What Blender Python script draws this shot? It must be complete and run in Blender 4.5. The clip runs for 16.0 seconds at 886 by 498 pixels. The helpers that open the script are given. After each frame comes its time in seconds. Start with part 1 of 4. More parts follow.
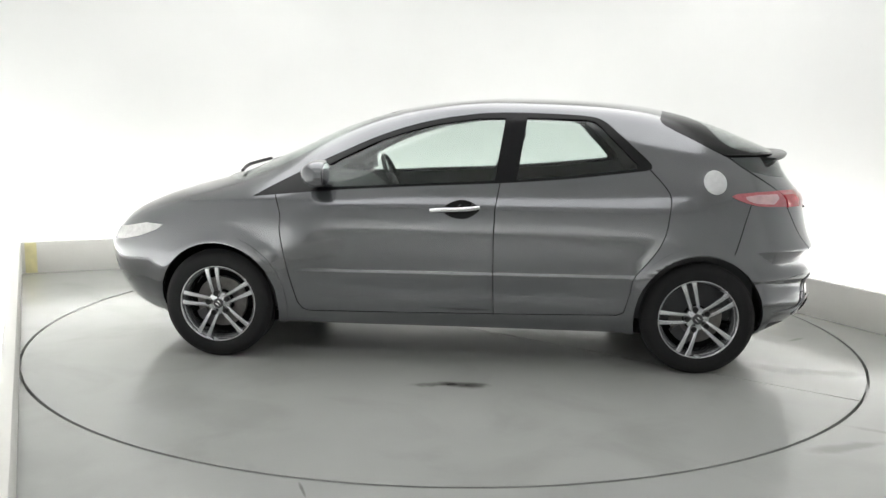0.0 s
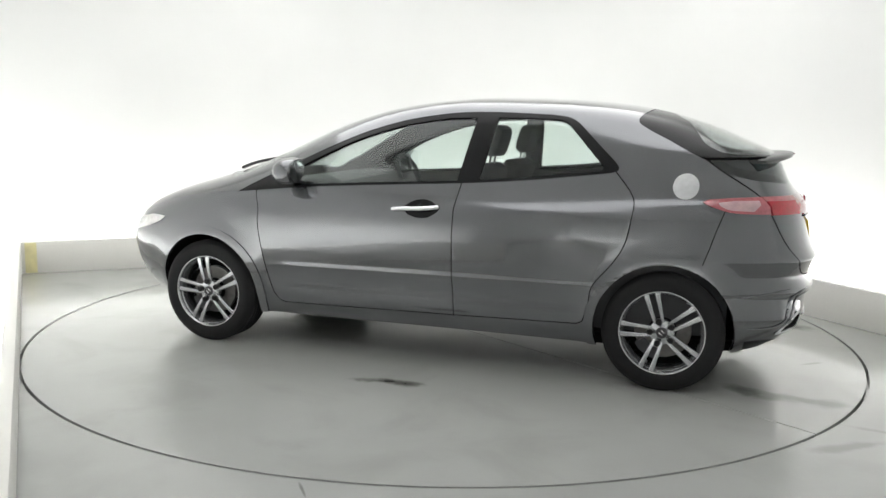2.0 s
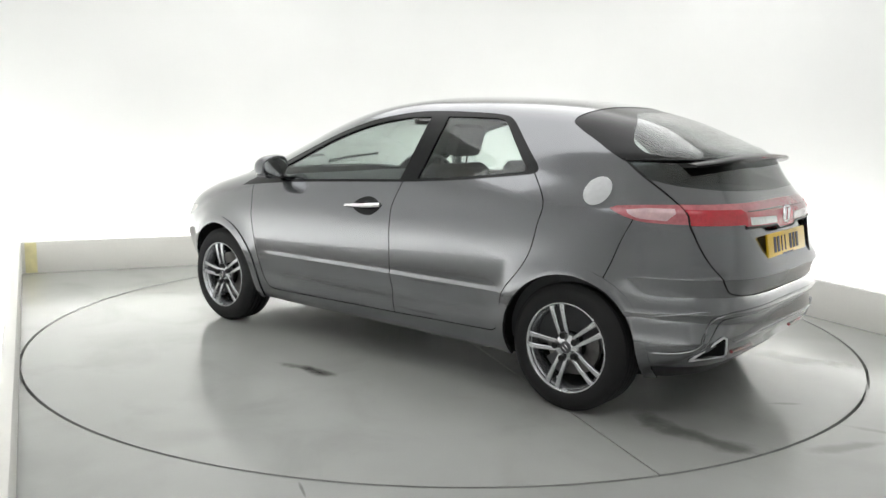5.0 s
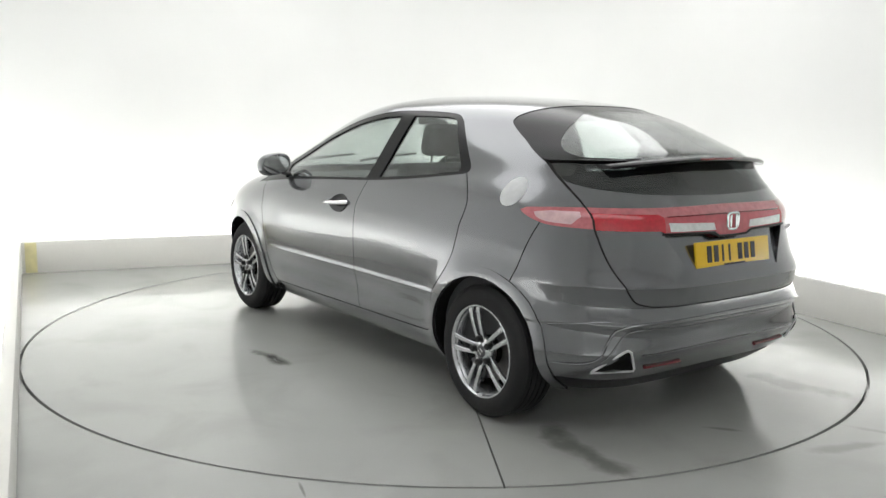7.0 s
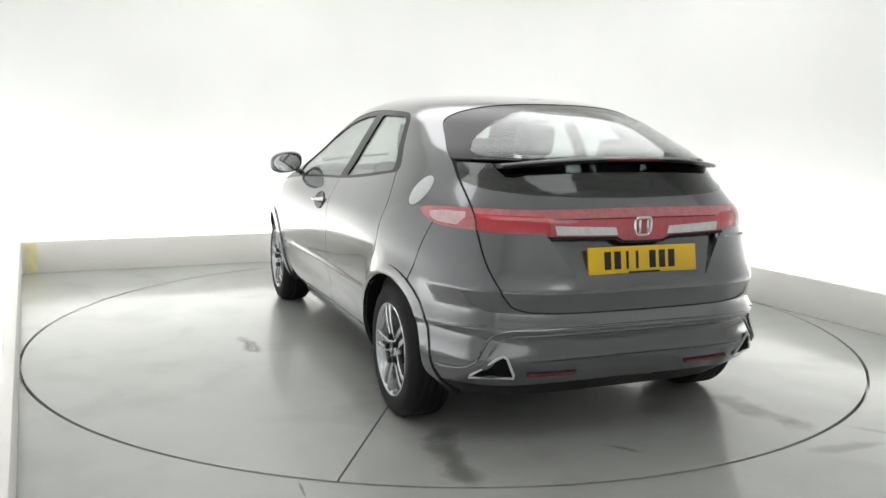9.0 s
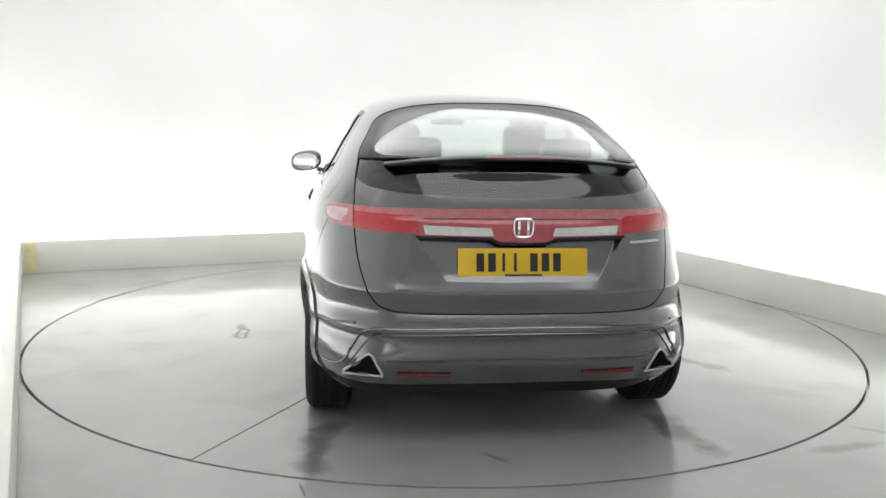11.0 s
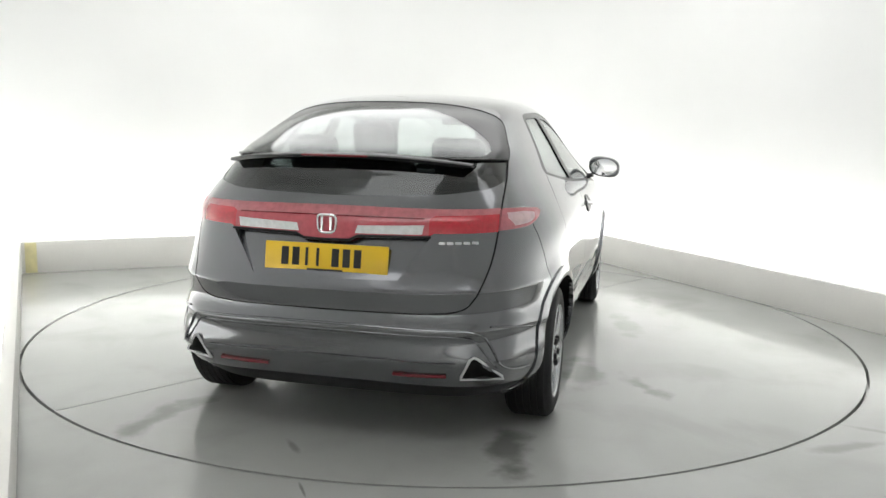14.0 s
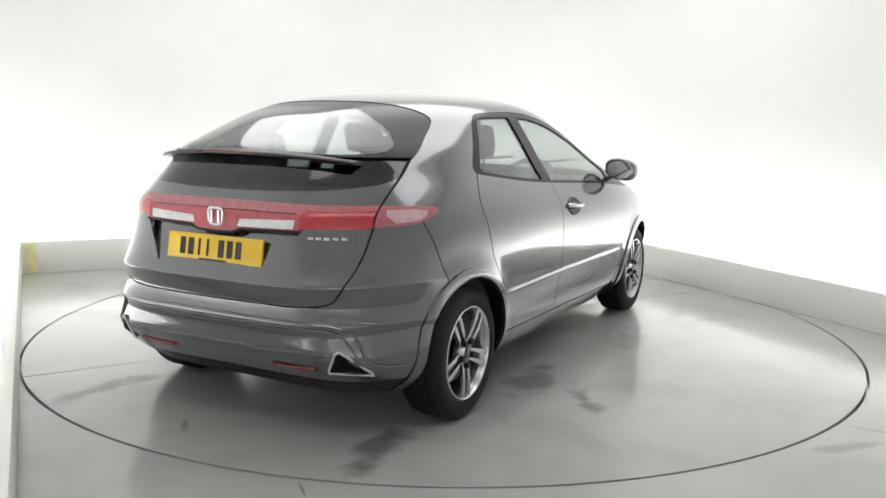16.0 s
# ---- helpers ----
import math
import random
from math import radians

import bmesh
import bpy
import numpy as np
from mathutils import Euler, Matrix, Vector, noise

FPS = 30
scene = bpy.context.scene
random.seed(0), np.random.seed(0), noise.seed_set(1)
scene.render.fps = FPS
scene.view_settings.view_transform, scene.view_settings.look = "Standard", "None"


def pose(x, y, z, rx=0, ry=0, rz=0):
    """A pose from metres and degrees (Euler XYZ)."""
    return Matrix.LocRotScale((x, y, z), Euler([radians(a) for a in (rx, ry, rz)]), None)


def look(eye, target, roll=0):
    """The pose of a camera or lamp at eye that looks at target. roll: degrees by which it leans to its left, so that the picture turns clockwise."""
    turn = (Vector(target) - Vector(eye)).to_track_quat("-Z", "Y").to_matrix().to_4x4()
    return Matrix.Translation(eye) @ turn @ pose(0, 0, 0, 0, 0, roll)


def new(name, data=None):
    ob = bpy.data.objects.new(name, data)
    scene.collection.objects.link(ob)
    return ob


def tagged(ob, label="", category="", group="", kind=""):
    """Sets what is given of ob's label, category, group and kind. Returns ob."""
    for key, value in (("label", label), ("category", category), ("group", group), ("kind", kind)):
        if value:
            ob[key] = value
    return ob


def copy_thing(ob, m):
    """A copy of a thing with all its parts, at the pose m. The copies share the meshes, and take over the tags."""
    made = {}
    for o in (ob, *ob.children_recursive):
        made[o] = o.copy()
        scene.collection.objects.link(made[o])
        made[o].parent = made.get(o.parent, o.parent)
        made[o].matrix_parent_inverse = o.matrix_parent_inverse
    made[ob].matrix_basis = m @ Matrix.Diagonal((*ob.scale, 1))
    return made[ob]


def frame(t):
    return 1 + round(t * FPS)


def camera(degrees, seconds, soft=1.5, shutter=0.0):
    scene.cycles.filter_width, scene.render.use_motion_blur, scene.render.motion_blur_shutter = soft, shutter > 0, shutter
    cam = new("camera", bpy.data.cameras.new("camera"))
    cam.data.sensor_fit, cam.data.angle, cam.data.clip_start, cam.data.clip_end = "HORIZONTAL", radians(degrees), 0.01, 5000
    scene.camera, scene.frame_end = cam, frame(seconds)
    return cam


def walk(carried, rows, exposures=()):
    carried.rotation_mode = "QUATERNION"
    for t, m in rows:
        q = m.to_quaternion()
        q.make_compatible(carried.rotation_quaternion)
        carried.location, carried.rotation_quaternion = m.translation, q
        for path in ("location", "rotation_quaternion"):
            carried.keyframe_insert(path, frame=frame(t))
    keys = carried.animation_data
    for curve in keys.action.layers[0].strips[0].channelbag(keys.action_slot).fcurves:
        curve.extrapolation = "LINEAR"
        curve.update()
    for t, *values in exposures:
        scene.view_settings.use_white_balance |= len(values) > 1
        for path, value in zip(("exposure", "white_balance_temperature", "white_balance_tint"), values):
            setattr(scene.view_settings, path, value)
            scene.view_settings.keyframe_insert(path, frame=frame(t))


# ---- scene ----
cam = camera(55.41, 16.0, soft=1.5)
EYE = Vector((0.0, -5.4853, 1.3469))
AIM = EYE + Vector((-0.0029, 0.9883, -0.1523)) * 5
walk(cam, [(0, look(EYE, AIM, 1.05)), (16, look(EYE, AIM, 1.05))])

# ---------------------------------------------------------------- light
world = bpy.data.worlds.new("world")
scene.world = world
world.use_nodes = True
world.node_tree.nodes["Background"].inputs[0].default_value = (0.95, 1.0, 0.98, 1)
world.node_tree.nodes["Background"].inputs[1].default_value = 0.25
scene.view_settings.exposure = 0.1


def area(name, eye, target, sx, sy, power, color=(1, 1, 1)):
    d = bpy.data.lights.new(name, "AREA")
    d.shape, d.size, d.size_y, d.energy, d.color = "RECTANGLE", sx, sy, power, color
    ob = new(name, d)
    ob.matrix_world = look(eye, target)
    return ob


# ceiling softbox over the turntable, out of view
area("unseen_softbox", (0.1, 0.35, 3.42), (0.1, 0.35, 0), 4.8, 4.0, 98, (1.0, 1.0, 1.0))
# unseen fill strip nearer to the camera, added to brighten the tailgate
area("unseen_softbox", (0.1, -3.95, 3.42), (0.1, -3.95, 0), 4.8, 1.2, 26, (1.0, 1.0, 1.0))

# ---------------------------------------------------------------- materials


def mat(name, base, rough=0.5, metal=0.0, coat=0.0, var=0.12, scale=6.0, bump=0.0, bscale=200.0, rvar=0.1, emit=None, spec=0.5):
    """A surface with colour variation at two scales, varied gloss and fine relief."""
    m = bpy.data.materials.new(name)
    m.use_nodes = True
    nt = m.node_tree
    b = nt.nodes["Principled BSDF"]
    tc = nt.nodes.new("ShaderNodeTexCoord")
    n1 = nt.nodes.new("ShaderNodeTexNoise")
    n1.inputs["Scale"].default_value, n1.inputs["Detail"].default_value = scale, 6
    n2 = nt.nodes.new("ShaderNodeTexNoise")
    n2.inputs["Scale"].default_value, n2.inputs["Detail"].default_value = bscale, 3
    nt.links.new(tc.outputs["Object"], n1.inputs["Vector"])
    nt.links.new(tc.outputs["Object"], n2.inputs["Vector"])
    add = nt.nodes.new("ShaderNodeMath")
    add.operation = "MULTIPLY_ADD"
    add.inputs[1].default_value = 0.3
    nt.links.new(n2.outputs["Fac"], add.inputs[0])
    nt.links.new(n1.outputs["Fac"], add.inputs[2])
    ramp = nt.nodes.new("ShaderNodeValToRGB")
    e = ramp.color_ramp.elements
    e[0].position, e[1].position = 0.3, 1.0
    e[0].color = (*[c * (1 - var) for c in base], 1)
    e[1].color = (*[min(1, c * (1 + var)) for c in base], 1)
    nt.links.new(add.outputs[0], ramp.inputs[0])
    nt.links.new(ramp.outputs[0], b.inputs["Base Color"])
    rr = nt.nodes.new("ShaderNodeMapRange")
    rr.inputs["To Min"].default_value, rr.inputs["To Max"].default_value = max(0.02, rough - rvar / 2), min(1, rough + rvar / 2)
    nt.links.new(n1.outputs["Fac"], rr.inputs["Value"])
    nt.links.new(rr.outputs[0], b.inputs["Roughness"])
    b.inputs["Metallic"].default_value = metal
    b.inputs["Specular IOR Level"].default_value = spec
    b.inputs["Coat Weight"].default_value = coat
    b.inputs["Coat Roughness"].default_value = 0.04
    if bump:
        bp = nt.nodes.new("ShaderNodeBump")
        bp.inputs["Strength"].default_value, bp.inputs["Distance"].default_value = bump, 0.002
        nt.links.new(n2.outputs["Fac"], bp.inputs["Height"])
        nt.links.new(bp.outputs[0], b.inputs["Normal"])
    if emit:
        b.inputs["Emission Color"].default_value = (*emit[:3], 1)
        b.inputs["Emission Strength"].default_value = emit[3]
    return m


def glass(name, tint, gloss=1.0, facing=0.035):
    m = bpy.data.materials.new(name)
    m.use_nodes = True
    nt = m.node_tree
    nt.nodes.clear()
    out = nt.nodes.new("ShaderNodeOutputMaterial")
    tr = nt.nodes.new("ShaderNodeBsdfTransparent")
    tr.inputs[0].default_value = (*tint, 1)
    gl = nt.nodes.new("ShaderNodeBsdfGlossy")
    gl.inputs["Roughness"].default_value = 0.03
    gl.inputs["Color"].default_value = (gloss, gloss, gloss, 1)
    lw = nt.nodes.new("ShaderNodeLayerWeight")
    lw.inputs["Blend"].default_value = 0.5
    pw = nt.nodes.new("ShaderNodeMath")
    pw.operation = "POWER"
    pw.inputs[1].default_value = 4.0
    nt.links.new(lw.outputs["Facing"], pw.inputs[0])
    fr = nt.nodes.new("ShaderNodeMapRange")
    fr.inputs["To Min"].default_value, fr.inputs["To Max"].default_value = facing, 0.9
    nt.links.new(pw.outputs[0], fr.inputs["Value"])
    mx = nt.nodes.new("ShaderNodeMixShader")
    nt.links.new(fr.outputs[0], mx.inputs[0])
    nt.links.new(tr.outputs[0], mx.inputs[1])
    nt.links.new(gl.outputs[0], mx.inputs[2])
    nt.links.new(mx.outputs[0], out.inputs[0])
    return m


PAINT = mat("polished_grey_metallic_paint", (0.170, 0.175, 0.185), 0.165, 0.85, 1.0, 0.04, 3.0, 0.0, 900, 0.04)
BLACK = mat("black_plastic", (0.010, 0.010, 0.011), 0.4, 0, 0, 0.15, 20, 0.1, 500, spec=0.3)
GLOSSBLACK = mat("gloss_black_trim", (0.006, 0.006, 0.007), 0.2, 0, 0.0, 0.1, 10, spec=0.25)
RUBBER = mat("tyre_rubber", (0.011, 0.011, 0.0115), 0.7, 0, 0, 0.25, 18, 0.3, 350, spec=0.3)
SEAL = mat("shut_line_seal", (0.01, 0.01, 0.01), 0.8)
LINER = mat("wheel_liner", (0.006, 0.006, 0.006), 0.9, spec=0.1)
ALLOY = mat("alloy_silver", (0.50, 0.51, 0.53), 0.26, 0.9, 0.5, 0.06, 12)
ALLOYDARK = mat("alloy_barrel", (0.07, 0.07, 0.075), 0.45, 0.7, 0, 0.2, 14)
STEEL = mat("brake_steel", (0.14, 0.135, 0.13), 0.45, 0.9, 0, 0.25, 30)
CHROME = mat("chrome", (0.82, 0.82, 0.84), 0.12, 1.0, 0, 0.04, 10)
REDLENS = mat("red_lamp_lens", (0.44, 0.065, 0.085), 0.14, 0, 1.0, 0.2, 40, 0.15, 260)
BRIGHTRED = mat("bright_red_lamp_lens", (0.50, 0.014, 0.03), 0.12, 0, 1.0, 0.2, 60, 0.15, 260)
# side lamp colour, which also paints the sheen along the light bar's top
MUTEDRED = mat("muted_red_lens", (0.46, 0.13, 0.15), 0.14, 0, 1.0, 0.25, 40, 0.15, 260)
PINKLENS = mat("clear_lens_over_red", (0.58, 0.38, 0.40), 0.14, 0, 1.0, 0.22, 30, 0.2, 220)
CLEARLENS = mat("clear_lamp_lens", (0.68, 0.68, 0.68), 0.14, 0.2, 1.0, 0.2, 45, 0.25, 160)
DARKRED = mat("dark_red_reflector", (0.16, 0.006, 0.012), 0.2, 0, 0.6, 0.2, 40)
YELLOW = mat("yellow_reflective_plate", (0.78, 0.50, 0.012), 0.35, 0, 0.3, 0.06, 8)
PLATEBLACK = mat("plate_black", (0.012, 0.012, 0.012), 0.4)
CAPGREY = mat("satin_fuel_cap", (0.52, 0.53, 0.54), 0.5, 0.2, 0, 0.1, 40, 0.2, 300)
FABRIC = mat("dark_seat_fabric", (0.04, 0.04, 0.043), 0.95, 0, 0, 0.25, 25, spec=0.2)
TRIM = mat("dark_cabin_plastic", (0.04, 0.041, 0.043), 0.7, 0, 0, 0.15, 10)
HEADLINER = mat("pale_headliner", (0.22, 0.22, 0.21), 0.9, 0, 0, 0.08, 12)
PAPER = mat("white_paper", (0.8, 0.8, 0.8), 0.8)
SIDEGLASS = glass("side_glass", (0.88, 0.915, 0.90))
TINTGLASS = glass("rear_glass", (0.78, 0.81, 0.80))
DARKGLASS = glass("dark_rear_glass", (0.42, 0.45, 0.455), 1.0, 0.07)
MIRRORGLASS = mat("mirror_glass", (0.85, 0.86, 0.88), 0.04, 1.0, 0, 0.01, 3, 0, 100, 0.0)
WALL = mat("white_cyclorama_paint", (0.80, 0.805, 0.79), 0.75, 0, 0, 0.03, 1.3, 0.05, 90)
TAPE = mat("pale_yellow_tape", (0.80, 0.74, 0.42), 0.6, 0, 0, 0.15, 14)
UPSTAND = mat("white_painted_upstand", (0.80, 0.79, 0.75), 0.55, 0, 0, 0.06, 2.0, 0.1, 60)
SATIN = mat("satin_silver_trim", (0.62, 0.62, 0.64), 0.45, 0.4, 0, 0.08, 20)
CEIL = mat("white_ceiling_paint", (0.8, 0.8, 0.79), 0.8, 0, 0, 0.03, 1.0)
LIGHTSTRIP = mat("trough_light", (0.9, 0.9, 0.9), 0.5, emit=(1.0, 1.0, 1.0, 13.0))


def floor_mat(name, base, stains_and_reflections, dirt=0.12):
    """Glossy grey painted floor with scuffs, damp marks, dirty patches and painted reflections: each ellipse is (x, y,
    length, width, turn, strength).
    """
    m = mat(name, base, 0.2, 0, 0.25, 0.08, 1.1, 0.03, 140, 0.06, spec=0.5)
    nt = m.node_tree
    b = nt.nodes["Principled BSDF"]
    base_link = b.inputs["Base Color"].links[0].from_socket
    tc = nt.nodes.new("ShaderNodeTexCoord")
    wob = nt.nodes.new("ShaderNodeTexNoise")
    wob.inputs["Scale"].default_value, wob.inputs["Detail"].default_value = 5.0, 7
    nt.links.new(tc.outputs["Object"], wob.inputs["Vector"])
    total = None
    for x, y, ln, wd, turn, st in stains_and_reflections:
        mp = nt.nodes.new("ShaderNodeMapping")
        mp.vector_type = "TEXTURE"
        mp.inputs["Location"].default_value = (x, y, 0)
        mp.inputs["Rotation"].default_value = (0, 0, radians(turn))
        mp.inputs["Scale"].default_value = (ln, wd, 1)
        nt.links.new(tc.outputs["Object"], mp.inputs["Vector"])
        le = nt.nodes.new("ShaderNodeVectorMath")
        le.operation = "LENGTH"
        nt.links.new(mp.outputs[0], le.inputs[0])
        a = nt.nodes.new("ShaderNodeMath")
        a.operation = "MULTIPLY_ADD"
        a.inputs[1].default_value = 2.6
        nt.links.new(wob.outputs["Fac"], a.inputs[0])
        nt.links.new(le.outputs["Value"], a.inputs[2])
        r = nt.nodes.new("ShaderNodeMapRange")
        r.interpolation_type = "SMOOTHSTEP"
        r.inputs["From Min"].default_value, r.inputs["From Max"].default_value = 1.5, 2.4
        r.inputs["To Min"].default_value, r.inputs["To Max"].default_value = st, 0
        nt.links.new(a.outputs[0], r.inputs["Value"])
        if total is None:
            total = r.outputs[0]
        else:
            mx = nt.nodes.new("ShaderNodeMath")
            mx.operation = "MAXIMUM"
            nt.links.new(total, mx.inputs[0])
            nt.links.new(r.outputs[0], mx.inputs[1])
            total = mx.outputs[0]
    veil = nt.nodes.new("ShaderNodeTexNoise")
    veil.inputs["Scale"].default_value, veil.inputs["Detail"].default_value, veil.inputs["Distortion"].default_value = 1.7, 9, 0.6
    nt.links.new(tc.outputs["Object"], veil.inputs["Vector"])
    vr = nt.nodes.new("ShaderNodeMapRange")
    vr.interpolation_type = "SMOOTHSTEP"
    vr.inputs["From Min"].default_value, vr.inputs["From Max"].default_value = 0.47, 0.72
    vr.inputs["To Min"].default_value, vr.inputs["To Max"].default_value = 0.0, dirt
    nt.links.new(veil.outputs["Fac"], vr.inputs["Value"])
    both = nt.nodes.new("ShaderNodeMath")
    both.operation = "MAXIMUM"
    nt.links.new(total, both.inputs[0])
    nt.links.new(vr.outputs[0], both.inputs[1])
    total = both.outputs[0]
    mix = nt.nodes.new("ShaderNodeMix")
    mix.data_type = "RGBA"
    nt.links.new(total, mix.inputs[0])
    nt.links.new(base_link, mix.inputs[6])
    mix.inputs[7].default_value = (0.07, 0.068, 0.062, 1)
    nt.links.new(mix.outputs[2], b.inputs["Base Color"])
    return m


FLOOR = floor_mat("grey_painted_floor", (0.40, 0.408, 0.393), [(1.7871, -2.0424, 0.3064, 0.0511, 20, 0.35), (1.9913, -1.8892, 0.2553, 0.0306, -30, 0.3), (-0.5004, -2.5938, 0.0919, 0.0071, 110, 0.55), (2.3488, 0.3064, 0.3064, 0.0408, -62, 0.3)])
# second and third ellipses paint the rear wheels' dark reflections into the deck colour
DISC = floor_mat("grey_painted_turntable", (0.40, 0.408, 0.393), [(-0.1225, 1.3071, 0.2451, 0.0613, 5, 0.92), (-2.0628, 0.7965, 0.3676, 0.097, -12, 0.62), (-2.0424, -0.7761, 0.3268, 0.1021, 10, 0.66), (-0.9906, -1.2969, 0.2451, 0.0817, 25, 0.6), (-0.8476, -0.9701, 0.3676, 0.1225, 0, 0.5), (0.3064, -1.1744, 0.4085, 0.1021, 8, 0.3), (1.2254, -1.2765, 0.3064, 0.1021, 0, 0.2), (-2.2466, 0.1021, 0.1021, 0.0204, 40, 0.4)], 0.15)

# ---------------------------------------------------------------- mesh helpers


def mesh_ob(name, bm, material, parent=None, label="", smooth=40.0):
    """Links a bmesh as one object; edges sharper than smooth degrees stay crisp."""
    bm.normal_update()
    for f in bm.faces:
        f.smooth = smooth > 0
    for e in bm.edges:
        if len(e.link_faces) == 2 and e.calc_face_angle(0) > radians(smooth):
            e.smooth = False
    me = bpy.data.meshes.new(name)
    bm.to_mesh(me)
    bm.free()
    me.materials.append(material)
    ob = new(name, me)
    if parent is not None:
        ob.parent = parent
    if label:
        ob["label"] = label
    return ob


part = mesh_ob


def box(bm, lo, hi, bevel=0.0, m=None):
    r = bmesh.ops.create_cube(bm, size=1)
    vs = r["verts"]
    for v in vs:
        v.co = Vector([(lo[i] + hi[i]) / 2 + v.co[i] * (hi[i] - lo[i]) for i in range(3)])
    if bevel:
        es = list({e for v in vs for e in v.link_edges})
        out = bmesh.ops.bevel(bm, geom=es, offset=bevel, segments=2, affect="EDGES", profile=0.5)
        vs = list({v for f in out["faces"] for v in f.verts} | {v for v in vs if v.is_valid})
    if m is not None:
        bmesh.ops.transform(bm, matrix=m, verts=vs)
    return vs


def prism(bm, outline, z0, z1, m=None):
    """A prism on a closed outline of (x, y)."""
    a = [bm.verts.new((x, y, z0)) for x, y in outline]
    b = [bm.verts.new((x, y, z1)) for x, y in outline]
    n = len(a)
    bm.faces.new(a[::-1])
    bm.faces.new(b)
    for i in range(n):
        bm.faces.new((a[i], a[(i + 1) % n], b[(i + 1) % n], b[i]))
    if m is not None:
        bmesh.ops.transform(bm, matrix=m, verts=a + b)
    return a + b


def lathe(bm, profile, steps, m=None, close=False):
    """Turns a profile of (radius, height) about z."""
    rings = [[bm.verts.new((r * math.cos(2 * math.pi * i / steps), r * math.sin(2 * math.pi * i / steps), h)) for i in range(steps)] for r, h in profile]
    pairs = list(zip(rings, rings[1:]))
    if close:
        pairs.append((rings[-1], rings[0]))
    for a, b in pairs:
        for i in range(steps):
            j = (i + 1) % steps
            bm.faces.new((a[i], a[j], b[j], b[i]))
    vs = [v for r in rings for v in r]
    if m is not None:
        bmesh.ops.transform(bm, matrix=m, verts=vs)
    bmesh.ops.recalc_face_normals(bm, faces=list({f for v in vs for f in v.link_faces}))
    return vs


def tube(bm, pts, radius, sides=8, flat=1.0, closed=False):
    """A round bar along points."""
    pts = [Vector(p) for p in pts]
    rings = []
    n = len(pts)
    for i, p in enumerate(pts):
        q0 = pts[(i - 1) % n] if closed or i else p
        q1 = pts[(i + 1) % n] if closed or i < n - 1 else p
        d = (q1 - q0).normalized()
        up = Vector((0, 0, 1)) if abs(d.z) < 0.9 else Vector((1, 0, 0))
        s = d.cross(up).normalized()
        u = s.cross(d)
        rings.append([bm.verts.new(p + (s * math.cos(2 * math.pi * k / sides) + u * flat * math.sin(2 * math.pi * k / sides)) * radius) for k in range(sides)])
    pairs = list(zip(rings, rings[1:])) + ([(rings[-1], rings[0])] if closed else [])
    for a, b in pairs:
        for k in range(sides):
            bm.faces.new((a[k], a[(k + 1) % sides], b[(k + 1) % sides], b[k]))
    if not closed:
        bm.faces.new(rings[0][::-1])
        bm.faces.new(rings[-1])
    bmesh.ops.recalc_face_normals(bm, faces=bm.faces[:])


def curve(pts, steps=6):
    """A smooth line through points (2D or 3D)."""
    p = [np.array(q, float) for q in pts]
    out = []
    for i in range(len(p) - 1):
        p0, p1, p2, p3 = p[max(i - 1, 0)], p[i], p[i + 1], p[min(i + 2, len(p) - 1)]
        for k in range(steps):
            t = k / steps
            out.append(0.5 * (2 * p1 + (p2 - p0) * t + (2 * p0 - 5 * p1 + 4 * p2 - p3) * t * t + (3 * p1 - p0 - 3 * p2 + p3) * t ** 3))
    return out + [p[-1]]


# ---------------------------------------------------------------- studio room
R_DISC = 2.528


